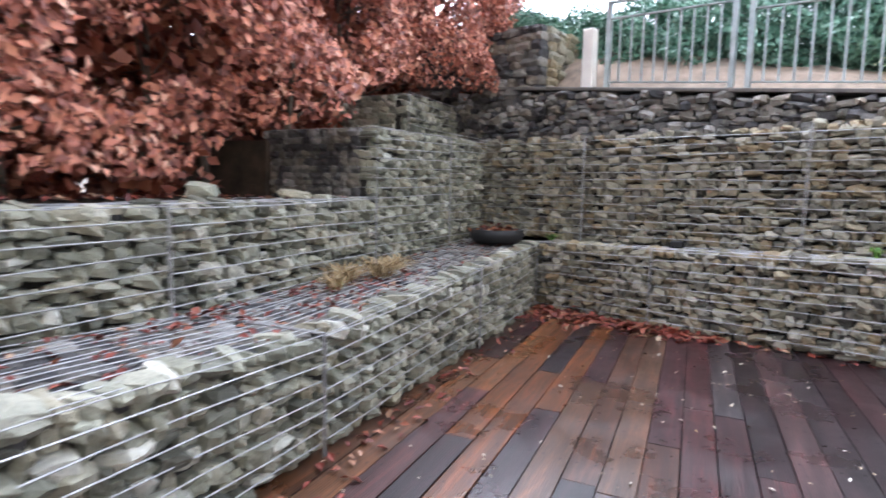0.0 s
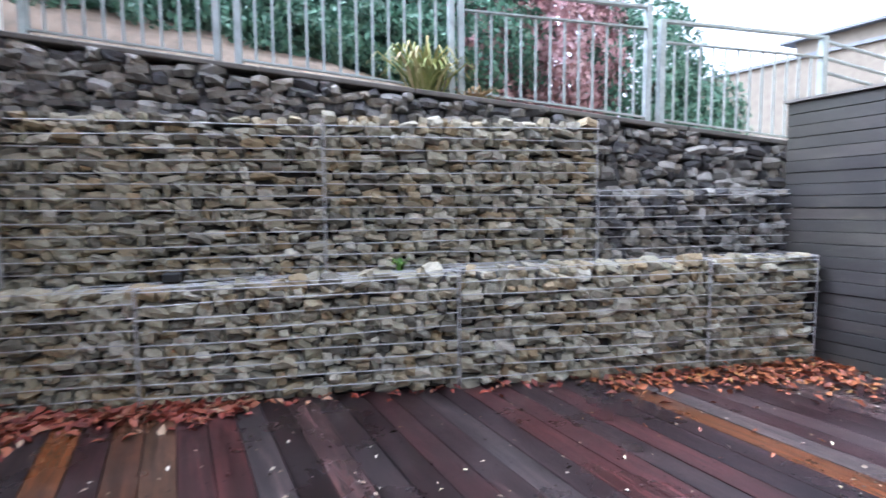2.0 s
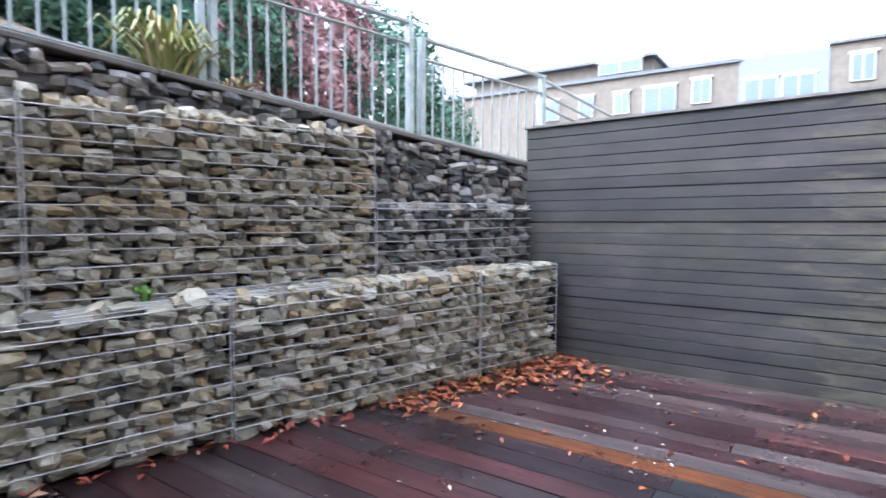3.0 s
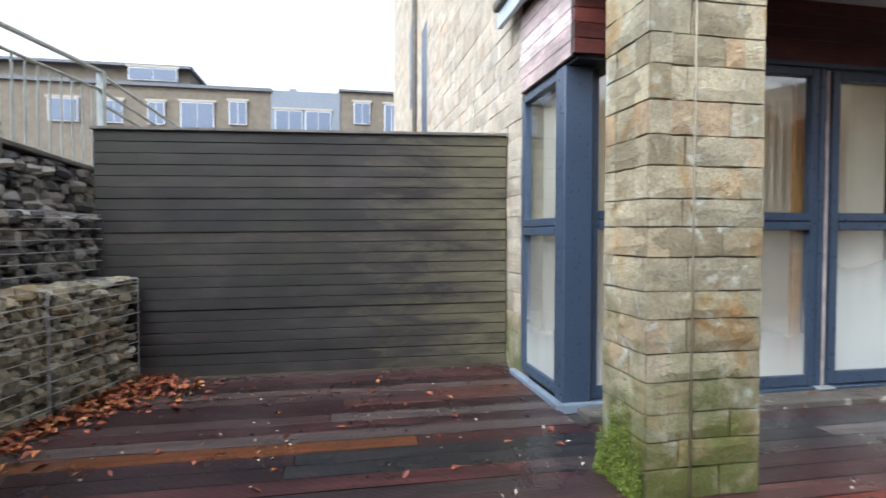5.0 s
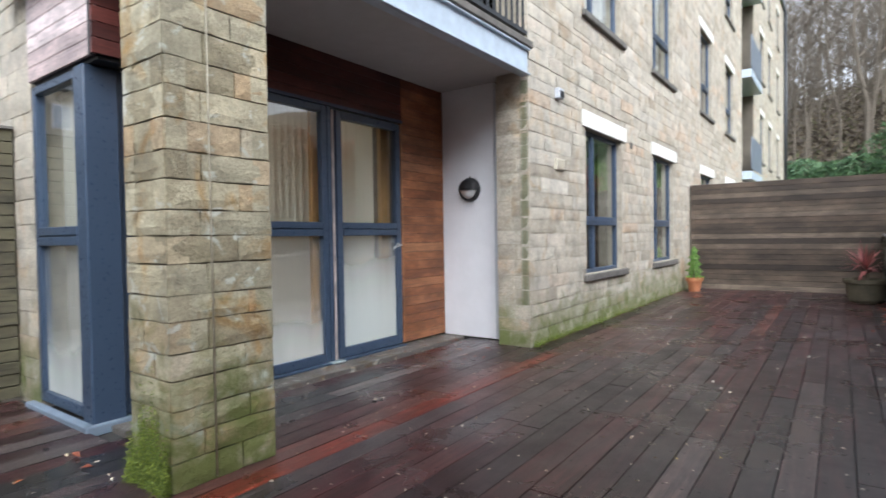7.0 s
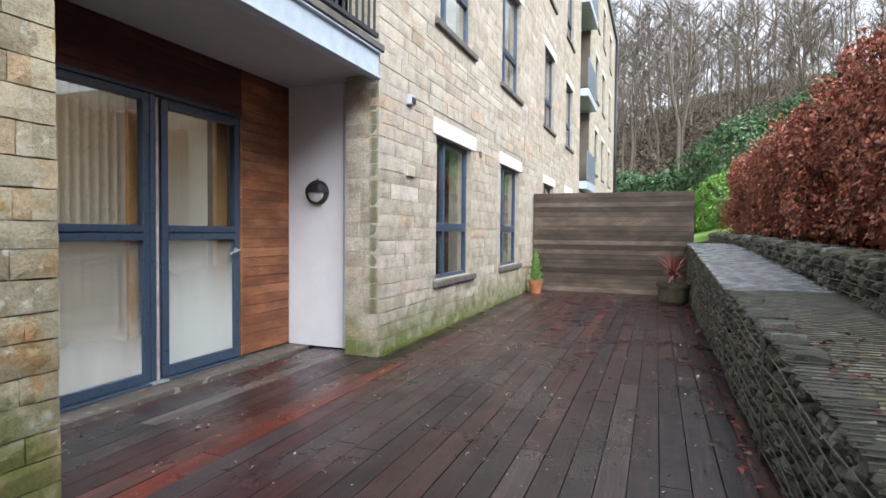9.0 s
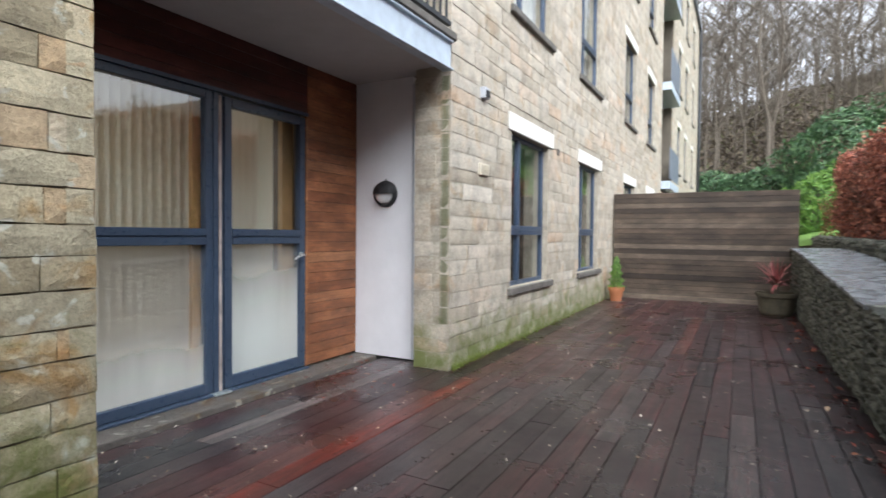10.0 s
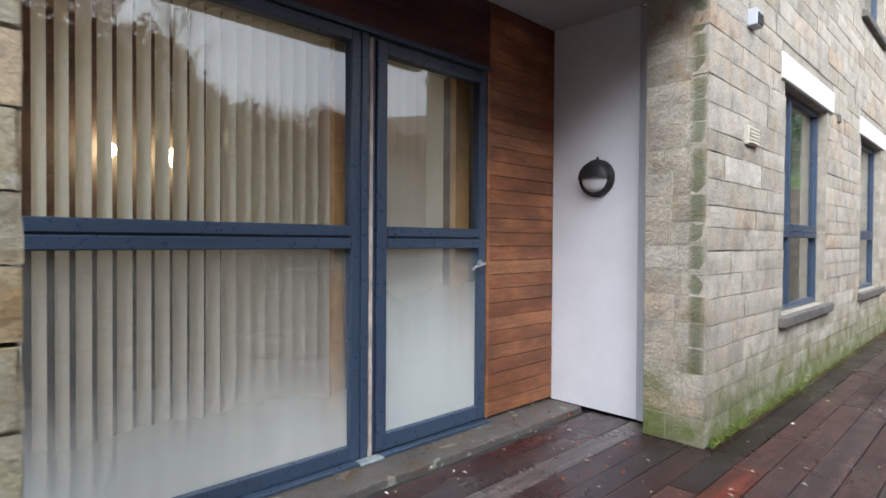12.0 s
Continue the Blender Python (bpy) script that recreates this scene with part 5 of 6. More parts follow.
def shell_points(n, centre, radii, seed, rough=0.14, cover=-0.6):
    """Points on a lumpy ellipsoid's skin, thinned in patches."""
    g = np.random.default_rng(seed)
    d = g.normal(0, 1, (n, 3))
    d /= np.linalg.norm(d, axis=1)[:, None]
    f = 1 + rough * (np.sin(d[:, 0] * 5 + seed) * np.sin(d[:, 1] * 6 + 1) + 0.7 * np.sin(d[:, 2] * 9 + d[:, 0] * 7) + 0.4 * np.sin(d[:, 1] * 17 + d[:, 2] * 13))
    f *= 1 - np.abs(g.normal(0, 0.12, n))
    p = np.array(centre) + d * f[:, None] * np.array(radii)
    keep = (np.sin(d[:, 0] * 9 + seed) + np.sin(d[:, 1] * 8) + np.sin(d[:, 2] * 11)) > -1.9 + cover
    return p[keep], d[keep]


def shrub(name, label, blobs, mat, size, seed, aspect=0.5, stems=True, category="shrub"):
    s = thing(name, label, category)
    ps, ns = [], []
    for i, (n, c, rad) in enumerate(blobs):
        p, d = shell_points(n, c, rad, seed + i)
        ps.append(p), ns.append(d)
    tagged(part("foliage", leaf_cloud(np.concatenate(ps), np.concatenate(ns), size, mat, "foliage", aspect, seed), mat, s), kind="stuff")
    if stems:
        r = random.Random(seed)
        g = Geo()
        for n, c, rad in blobs:
            for k in range(7):
                e = Vector(c) + Vector((r.uniform(-0.7, 0.7) * rad[0], r.uniform(-0.7, 0.7) * rad[1], r.uniform(-0.2, 0.6) * rad[2]))
                b = Vector((c[0] + r.uniform(-0.2, 0.2) * rad[0], c[1] + r.uniform(-0.2, 0.2) * rad[1], c[2] - rad[2]))
                g.tube([b, (b + e) / 2 + Vector((0, 0, 0.1 * rad[2])), e], 0.03 * max(rad), 0.008 * max(rad), n=5, caps=False)
        tagged(part("stem", g, mat_bark, s), kind="stuff")
    return s


def nloc(s, d, z):
    return tuple(NORTH @ Vector((s, d, z)))


shrub("laurel_hedge", "dense dark green hedge behind the railings", [(13000, nloc(-5.2 + 0.8 * i, 2.0, 2.98 - 0.05 * i + 0.05 * math.sin(i * 2)), (0.85, 0.65, 0.66)) for i in range(8)], mat_laurel, 0.065, 31, category="hedge")
shrub("purple_shrub", "purple-brown autumn shrub behind the railings", [(10000, nloc(0.70, 2.2, 2.8), (0.85, 0.6, 1.0)), (9000, nloc(1.65, 2.4, 2.75), (0.80, 0.6, 1.0))], mat_purple, 0.085, 41)
shrub("green_shrub", "dark green evergreen shrub behind the railings", [(10000, nloc(2.65, 2.5, 2.5), (0.75, 0.6, 0.95)), (6500, nloc(3.3, 2.6, 2.05), (0.75, 0.6, 0.65))], mat_laurel, 0.07, 47)
shrub("green_shrub", "leafy green shrub behind the beech hedge", [(5000, (-5.4, 0.2, 2.9), (0.8, 1.5, 1.9)), (5000, (-5.6, 2.6, 3.1), (0.8, 1.6, 2.0)), (4000, (-5.4, 5.2, 2.8), (0.8, 1.6, 1.6))], mat_bright, 0.14, 67)
shrub("rhododendron", "dark green rhododendron bank on the slope", [(8000, (-5.5, -36, 5.2), (3.4, 2.6, 3.2)), (8000, (-10.0, -38, 7.0), (3.8, 3.0, 3.6)), (4000, (-1.4, -39, 4.0), (2.6, 2.0, 1.6)), (4000, (1.6, -44, 4.6), (2.6, 2.2, 1.5))], mat_rhodo, 0.30, 53, 0.4)
shrub("bright_shrub", "bright green leafy shrub beside the lawn", [(6000, (-3.6, -27.5, 2.5), (1.7, 1.5, 1.75)), (5000, (-5.6, -27.0, 3.1), (1.8, 1.6, 1.7)), (3000, (-2.0, -28.5, 2.2), (1.2, 1.2, 1.2))], mat_bright, 0.20, 59, 0.35)


def bare_tree(seed, height):
    """Trunk and twigs of one leafless tree, as two builders' meshes."""
    r = random.Random(seed)
    trunk, twigs = Geo(), Geo()
    pts = [Vector((0, 0, -0.4))]
    for k in range(7):
        pts.append(pts[-1] + Vector((r.uniform(-0.05, 0.05) * height * 0.4, r.uniform(-0.05, 0.05) * height * 0.4, height / 7)))
    trunk.tube(pts, height * 0.0095, height * 0.002, n=6, caps=False)

    def grow(base, d, length, rad, level):
        mid = base + d * length * 0.5 + Vector((r.uniform(-1, 1), r.uniform(-1, 1), r.uniform(0, 1))) * length * 0.08
        end = base + d * length + Vector((0, 0, length * 0.15))
        twigs.tube([base, mid, end], rad, rad * 0.35, n=4 if level < 1 else 3, caps=False)
        if level < 2:
            for k in range(5 if level == 0 else 4):
                t = r.uniform(0.3, 1.0)
                b = base.lerp(end, t)
                nd = (d + Vector((r.uniform(-1, 1), r.uniform(-1, 1), r.uniform(-0.2, 0.9))) * 0.8).normalized()
                grow(b, nd, length * r.uniform(0.35, 0.6), rad * 0.5, level + 1)

    for k in range(20):
        i = r.uniform(2.0, 6.9)
        b = pts[int(i)].lerp(pts[int(i) + 1], i % 1)
        a = r.uniform(0, 2 * math.pi)
        d = Vector((math.cos(a), math.sin(a), r.uniform(0.35, 1.1))).normalized()
        grow(b, d, height * r.uniform(0.14, 0.27) * (1.25 - i / 9), height * 0.0032, 0)
    return trunk.mesh("trunk", mat_bark), twigs.mesh("crown", mat_bark)


def build_woods():
    kinds = [bare_tree(500 + i, 1.0 * h) for i, h in enumerate((15, 18, 16, 20, 14))]
    r = random.Random(91)
    spots = []
    for i in range(240):
        if i < 190:
            x, y = r.uniform(-46, 16), r.uniform(-112, -46)
        else:
            x, y = r.uniform(-95, -48), r.uniform(-40, 50)
        spots.append((x, y))
    spots.sort(key=lambda q: (q[0] + 0.5) ** 2 + (q[1] - 2) ** 2)
    ms, ps = [], []
    for i, (x, y) in enumerate(spots):
        t, b = kinds[i % 5]
        m = pose(x, y, ground_height(x, y) - 0.6, r.uniform(-4, 4), r.uniform(-4, 4), r.uniform(0, 360)) @ Matrix.Scale(r.uniform(0.75, 1.2), 4)
        if i < 40:
            tree = thing("bare_tree", "tall leafless woodland tree on the hillside", "tree", "hillside trees")
            tree.matrix_world = m
            piece("trunk", t, tree, Matrix())
            piece("crown", b, tree, Matrix())
        else:
            ms += [t, b]
            ps += [m, m]
    gu = np.random.default_rng(29)
    ux, uy = gu.uniform(-50, 16, 26000), -46 - 66 * gu.uniform(0, 1, 26000) ** 1.6
    pu = [(x, y, ground_height(x, y) + z) for x, y, z in zip(ux, uy, np.abs(gu.normal(0, 0.9, 26000)))]
    tagged(solo("undergrowth", leaf_cloud(pu, gu.normal(0, 1, (26000, 3)), 0.75, mat_brush, "undergrowth", 0.28, 30), mat_brush, "brown brush and bramble under the bare trees", "undergrowth"), kind="stuff")
    solo("far_woods", gather(ms, ps, "far_woods", mat_bark), mat_bark, "leafless grey-brown woodland covering the hill", "woodland", "stuff")


build_woods()


# ---- behind the north wall: bank, railings, pier ----
def build_north_top():
    g = Geo()
    n = 12
    vs = []
    for i in range(n + 1):
        s = -6.0 + 10.5 * i / n
        for d, dz in ((0.84, -0.03), (1.12, 0.32), (1.6, 0.60), (6.0, 0.75), (30, 1.0)):
            vs.append(nloc(s * (1 + 0.12 * max(0, d - 2)), d, coping_z(s) + dz * min(1.0, max(0.35, 0.45 - 0.2 * s)) + 0.03 * math.sin(i * 2.3 + d)))
    k = 5
    fs = [(i * k + j, (i + 1) * k + j, (i + 1) * k + j + 1, i * k + j + 1) for i in range(n) for j in range(k - 1)]
    g.add(vs, fs)
    solo("bank", g, mat_bank, "pale dry grass bank behind the coping", "grass bank", "structure", smooth=True)
    # stone pier at the corner; its shaded and lit faces come from two stone colours
    pier = thing("stone_pier", "rough stone pier on the corner wall, its front coloured as shaded", "stone pier", kind="structure")
    pier.matrix_world = NORTH @ pose(0, 0.60, 0)
    part("gap_shade_core", Geo().box(-5.2, -3.47, 0.08, 1.5, 1.9, 2.93), mat_core, pier)
    r = random.Random(3)
    z = 2.2
    while z < 2.95:
        h = r.uniform(0.08, 0.11)
        s = -5.2
        while s < -3.42:
            w = min(r.uniform(0.1, 0.25), -3.40 - s)
            piece("stone", r.choice(WALLSTONES), pier, pose(s + w / 2, 0.06 + r.uniform(-0.02, 0.02), z + h / 2, 0, r.uniform(-5, 5), r.uniform(-5, 5)) @ Matrix.Diagonal((w * 1.02, 0.2, h * 1.12, 1)))
            s += w
        d = 0.1
        while d < 1.45:
            w = r.uniform(0.1, 0.25)
            piece("stone", r.choice(STONES), pier, pose(-3.46 + r.uniform(-0.02, 0.02), d + w / 2, z + h / 2, 0, r.uniform(-5, 5), 90 + r.uniform(-5, 5)) @ Matrix.Diagonal((w * 1.02, 0.2, h * 1.12, 1)))
            d += w
        z += h
    solo("concrete_post", Geo().box(-2.92, -2.80, 0.56, 0.68, 2.1, 2.86, NORTH), mat_lintel, "pale square post on the coping", "post", bevel=0.01)


build_north_top()


def railing_panel(a, b, za, zb, low):
    """One panel of flat-bar railings between two posts, its rails sloping from za to zb."""
    f = thing("railing", "galvanised flat-bar railing panel on the north wall", "railing", "north railings")
    f.matrix_world = NORTH @ pose(0, 0.80, 0)

    def rail(z0, z1, t, w):
        return Geo().add([(a, -w, z0), (b, -w, z1), (b, w, z1), (a, w, z0), (a, -w, z0 + t), (b, -w, z1 + t), (b, w, z1 + t), (a, w, z0 + t)],
                         [(0, 3, 2, 1), (4, 5, 6, 7), (0, 1, 5, 4), (1, 2, 6, 5), (2, 3, 7, 6), (3, 0, 4, 7)])

    part("top_rail", rail(za, zb, 0.02, 0.025), mat_galv, f)
    part("mid_rail", rail(za - 0.16, zb - 0.16, 0.012, 0.02), mat_galv, f)
    part("bottom_rail", rail(coping_z(a) + low, coping_z(b) + low, 0.012, 0.02), mat_galv, f)
    n = int((b - a) / 0.112)
    for i in range(1, n):
        s = a + (b - a) * i / n
        zt = za + (zb - za) * i / n - 0.16
        part("bar", Geo().box(s - 0.0095, s + 0.0095, -0.004, 0.004, coping_z(s) + low, zt), mat_galv, f)
    for s, z in ((a, za), (b, zb)):
        part("post", Geo().box(s - 0.022, s + 0.022, -0.03, 0.03, coping_z(s) - 0.15, z + 0.02), mat_galv, f)


PANELS = [(-2.74, -1.54, 3.14, 3.09), (-1.40, 0.125, 2.99, 2.92), (0.20, 1.74, 2.78, 2.72), (1.86, 3.38, 2.62, 2.56)]
for a, b, za, zb in PANELS:
    railing_panel(a, b, za, zb, 0.10)
tail = thing("stair_handrail", "sloping galvanised handrail beyond the fence", "handrail")
tail.matrix_world = NORTH @ pose(0, 0.80, 0)
for dz in (0.0, -0.14, -0.26):
    part("rail", Geo().tube([(3.4, 0, 2.54 + dz), (5.1, 0.0, 2.22 + dz)], 0.014, n=6), mat_galv, tail)
part("post", Geo().tube([(5.1, 0, 0.8), (5.1, 0, 2.24)], 0.022, n=8), mat_galv, tail)


def tuft(name, label, at, n, height, spread, mat, seed, width=0.012, droop=0.7, category="plant"):
    """Arching blades from one foot."""
    r = random.Random(seed)
    g = Geo()
    for i in range(n):
        a = r.uniform(0, 2 * math.pi)
        out = spread * r.uniform(0.3, 1.0)
        h = height * r.uniform(0.55, 1.0)
        b = Vector(at) + Vector((r.uniform(-1, 1), r.uniform(-1, 1), 0)) * spread * 0.18
        d = Vector((math.cos(a), math.sin(a), 0))
        side = Vector((-d.y, d.x, 0)) * width
        p1, p2, p3 = b + d * out * 0.35 + Vector((0, 0, h * 0.7)), b + d * out * 0.75 + Vector((0, 0, h)), b + d * out + Vector((0, 0, h * (1 - droop * 0.5)))
        g.add([b - side * 0.6, b + side * 0.6, p1 - side, p1 + side, p2 - side * 0.7, p2 + side * 0.7, p3], [(0, 1, 3, 2), (2, 3, 5, 4), (4, 5, 6)])
    return solo(name, g, mat, label, category, "stuff" if name == "weed" else "")


tuft("fern", "yellow-green arching fern growing on the coping", nloc(-0.08, 0.74, coping_z(-0.1) - 0.03), 170, 0.40, 0.44, mat_fern, 5, 0.011)
tuft("fern", "straw-coloured grass beside the fern", nloc(0.28, 0.74, coping_z(0.3) - 0.03), 70, 0.15, 0.32, mat_straw, 6, 0.006)
for k, (x, y, n, hgt, spr) in enumerate(((-1.72, 2.95, 90, 0.12, 0.26), (-1.62, 3.25, 110, 0.13, 0.28), (-1.72, 3.6, 80, 0.11, 0.25), (-1.6, 2.7, 40, 0.10, 0.2))):
    tuft("grass_tuft", "dry straw grass tuft lying on the gabion", (x, y, 0.57), n, hgt, spr, mat_straw, 20 + k, 0.005, 1.2, "grass")
tuft("weed", "small bright green weed on the gabion ledge", nloc(-0.35, 0.2, 0.74), 26, 0.09, 0.08, mat_bright, 31, 0.012)
tuft("weed", "small bright green weed by the corner", nloc(-3.0, 0.22, 0.68), 22, 0.08, 0.09, mat_bright, 32, 0.012)

bowl = thing("planter_bowl", "black round planter bowl filled with orange leaves", "planter", at=(-1.52, 5.36, 0.655))
part("bowl", Geo().lathe([(0.0, 0.0), (0.22, 0.0), (0.27, 0.05), (0.275, 0.13), (0.255, 0.14), (0.24, 0.12), (0.24, 0.08), (0.0, 0.08)], n=28), mat_black, bowl, smooth=True)
gg = np.random.default_rng(2)
pp = np.stack([gg.normal(0, 0.09, 160), gg.normal(0, 0.09, 160), 0.10 + np.abs(gg.normal(0, 0.03, 160))], 1)
tagged(part("dead_leaves", leaf_cloud(pp, np.tile([0, 0, 1.0], (160, 1)), 0.06, mat_fallen_orange, "dead_leaves", 0.7, 3), mat_fallen_orange, bowl, "orange-brown dead leaves"), kind="stuff")


# ---- pots by the screen ----
pot = thing("potted_conifer", "small bright conifer in a terracotta pot", "potted plant", at=(1.80, -9.10, 0))
part("pot", Geo().lathe([(0.0, 0.0), (0.10, 0.0), (0.135, 0.20), (0.155, 0.20), (0.158, 0.27), (0.14, 0.27), (0.13, 0.22), (0.0, 0.22)], n=20), mat_terracotta, pot, smooth=False)
g = np.random.default_rng(8)
n = 1500
zz = g.uniform(0, 1, n)
rr = 0.15 * (1 - zz) ** 0.6 * (0.6 + 0.4 * g.uniform(0, 1, n)) * (1 + 0.25 * np.sin(zz * 30))
aa = g.uniform(0, 2 * math.pi, n)
tagged(part("foliage", leaf_cloud(np.stack([rr * np.cos(aa), rr * np.sin(aa), 0.24 + zz * 0.62], 1), np.stack([np.cos(aa), np.sin(aa), np.full(n, 0.5)], 1), 0.04, mat_bright, "foliage", 0.4, 9), mat_bright, pot), kind="stuff")
part("stem", Geo().tube([(0, 0, 0.2), (0, 0, 0.8)], 0.012, 0.004, n=6), mat_bark, pot)

pot2 = thing("potted_cordyline", "red cordyline in a wide mossy stone pot", "potted plant", at=(-0.83, -8.42, 0))
part("pot", Geo().lathe([(0.0, 0.0), (0.20, 0.0), (0.235, 0.05), (0.27, 0.30), (0.295, 0.31), (0.30, 0.37), (0.27, 0.37), (0.255, 0.32), (0.0, 0.32)], n=26), mat_stoneware, pot2)
r = random.Random(4)
gb = Geo()
for i in range(48):
    a = r.uniform(0, 2 * math.pi)
    el = r.uniform(0.1, 1.4)
    L = r.uniform(0.35, 0.55)
    d = Vector((math.cos(a) * math.cos(el), math.sin(a) * math.cos(el), math.sin(el)))
    b = Vector((0, 0, 0.50 + r.uniform(-0.06, 0.06)))
    side = d.cross(Vector((0, 0, 1))).normalized() * 0.017
    e = b + d * L - Vector((0, 0, 0.12 * math.cos(el)))
    m = b + d * L * 0.5
    gb.add([b - side * 0.5, b + side * 0.5, m + side, m - side, e], [(0, 1, 2, 3), (3, 2, 4)])
tagged(part("leaves", gb, mat_cordy, pot2, "strap-shaped red leaves"), kind="stuff")
part("stem", Geo().tube([(0, 0, 0.3), (0, 0, 0.52)], 0.03, 0.03, n=8), mat_bark, pot2)


# ---- fittings on the house ----
def build_lamp():
    lamp = thing("bulkhead_lamp", "round black bulkhead lamp with half hood, unlit", "wall lamp", at=(2.835, -2.748, 1.655))
    turn = pose(0, 0, 0, -90, 0, 0)
    base = Geo().lathe([(0.0, 0.0), (0.132, 0.0), (0.132, 0.03), (0.120, 0.055), (0.105, 0.055), (0.105, 0.05)], n=32)
    base.v = [tuple(turn @ Vector(v)) for v in base.v]
    part("ring", base, mat_black, lamp, "black outer ring", smooth=False)
    dome = Geo().lathe([(0.104, 0.03), (0.098, 0.055), (0.075, 0.075), (0.035, 0.087), (0.0, 0.09)], n=28)
    dome.v = [tuple(turn @ Vector(v)) for v in dome.v]
    part("diffuser", dome, mat_white_plastic, lamp, "frosted white diffuser", smooth=True)
    hood = Geo()
    n = 20
    rings = []
    for rad, h in ((0.124, 0.045), (0.116, 0.075), (0.09, 0.098), (0.04, 0.108), (0.0, 0.11)):
        rings.append([(rad * math.cos(math.pi * k / n), h, rad * math.sin(math.pi * k / n) - 0.004) for k in range(n + 1)])
    hood.add([q for ring in rings for q in ring], [(i * (n + 1) + k, (i + 1) * (n + 1) + k, (i + 1) * (n + 1) + k + 1, i * (n + 1) + k + 1) for i in range(4) for k in range(n)])
    part("hood", hood, mat_black, lamp, "black half hood", smooth=True)
    part("lug", Geo().tube([(0, 0.01, 0.13), (0, 0.01, 0.15)], 0.008, n=6), mat_black, lamp)


build_lamp()


def build_vents():
    v = thing("flue_vent", "white wall vent with dark grille", "vent")
    part("body", Geo().box(1.965, 2.03, -3.33, -3.21, 2.63, 2.74), mat_trim_grey, v, bevel=0.006)
    part("grille", Geo().box(1.958, 1.966, -3.318, -3.222, 2.64, 2.71), mat_dark_metal, v, "dark grille")
    a = thing("air_brick", "cream louvred air brick in the stone", "vent")
    part("plate", Geo().box(1.998, 2.03, -3.40, -3.185, 1.855, 1.975), mat_air, a, bevel=0.004)
    for k in range(5):
        part("louvre", Geo().box(1.990, 1.999, -3.385, -3.20, 1.865 + k * 0.022, 1.878 + k * 0.022), mat_air, a)
    solo("air_brick", Geo().box(2.0, 2.03, -5.92, -5.84, 2.40, 2.49), mat_sill, "small dark stone peg in the wall", "wall peg", bevel=0.01)


build_vents()

# bright moss at the pillar's foot and along the wall foot
gm = np.random.default_rng(14)
n = 9000
mx = gm.uniform(0, 1, n)
mz = np.abs(gm.normal(0, 1, n)) * (0.05 + 0.10 * np.sin(mx * 2.6 + 0.3) ** 2 + 0.03 * np.sin(mx * 21))
mp = np.stack([1.90 + 0.37 * mx, 1.170 + np.abs(gm.normal(0, 0.022, n)) * np.exp(-mz * 3), mz], 1)
tagged(solo("moss_clump", leaf_cloud(mp, np.tile([0, 1.0, 0.4], (n, 1)), 0.0095, mat_moss, "moss_clump", 0.8, 2), mat_moss, "bright green moss clump at the pillar foot", "moss"), kind="stuff")
n = 2600
ym = -2.6 - gm.exponential(2.0, n)
ym = ym[ym > -9.2]
mp = np.stack([2.008 - np.abs(gm.normal(0, 0.012, len(ym))), ym, np.abs(gm.normal(0, 0.035, len(ym)))], 1)
tagged(solo("moss_strip", leaf_cloud(mp, np.tile([-1.0, 0, 0.5], (len(ym), 1)), 0.012, mat_moss, "moss_strip", 0.8, 3), mat_moss, "thin mossy fringe along the facade foot", "moss"), kind="stuff")


# ---- far terrace beyond the fence ----
def build_terrace():
    t = thing("apartment_building", "flat-roofed buff stone apartment block far beyond the fence", "building")
    X = 45.0
    part("wall", Geo().box(X, X + 10, 7.4, 40, 0, 12.15).box(X - 0.02, X + 10, -14, 2.1, 0, 12.45), mat_far_stone, t, "buff stone wall")
    part("wall", Geo().box(X - 0.1, X + 10, 2.1, 7.4, 0, 12.3), mat_blue_clad, t, "blue-grey zinc bay")
    part("roof", Geo().box(X - 0.25, X + 10, 7.3, 40, 12.15, 12.4).box(X - 0.25, X + 10, -14, 2.2, 12.45, 12.62), mat_asphalt_roof, t)
    part("penthouse", Geo().box(X + 1.0, X + 8, 13.6, 30, 12.4, 13.7), mat_far_stone, t, "set-back roof storey")
    part("penthouse_roof", Geo().box(X + 0.3, X + 8, 13.3, 31, 13.7, 13.9), mat_asphalt_roof, t)
    part("chimney", Geo().box(X + 2, X + 3, 5.6, 6.2, 12.3, 13.0), mat_blue_clad, t)
    for y0, y1, z0, z1 in ((15.1, 16.3, 9.3, 11.0), (11.6, 14.0, 9.0, 11.1), (9.2, 10.5, 9.5, 11.3), (-0.3, 1.0, 9.9, 11.65), (-2.6, -1.45, 9.3, 11.6), (2.8, 4.8, 9.0, 10.8), (5.0, 7.1, 9.0, 10.8), (18, 19.2, 9.3, 11.0), (21, 23, 9.3, 11.0), (14.2, 17.6, 12.55, 13.5), (-5, -3.9, 9.4, 11.6)):
        w = part("window", Geo().box(X - 0.16, X + 0.2, y0, y1, z0, z1), mat_trim_grey, t, "pale framed window")
        for k in range(2):
            a = y0 + 0.08 + k * (y1 - y0 - 0.08) / 2
            part("pane", Geo().box(X - 0.20, X - 0.15, a, a + (y1 - y0) / 2 - 0.12, z0 + 0.08, z1 - 0.1), mat_glass_far, w)
        part("lintel", Geo().box(X - 0.2, X, y0 - 0.15, y1 + 0.15, z1, z1 + 0.18), mat_far_lintel, w)


mat_far_lintel = plain("far pale lintel", (0.34, 0.31, 0.26), 0.9, vary=0.1)
mat_glass_far = plain("far window glass", (0.11, 0.14, 0.20), 0.25, vary=0.1, bumps=0)
build_terrace()


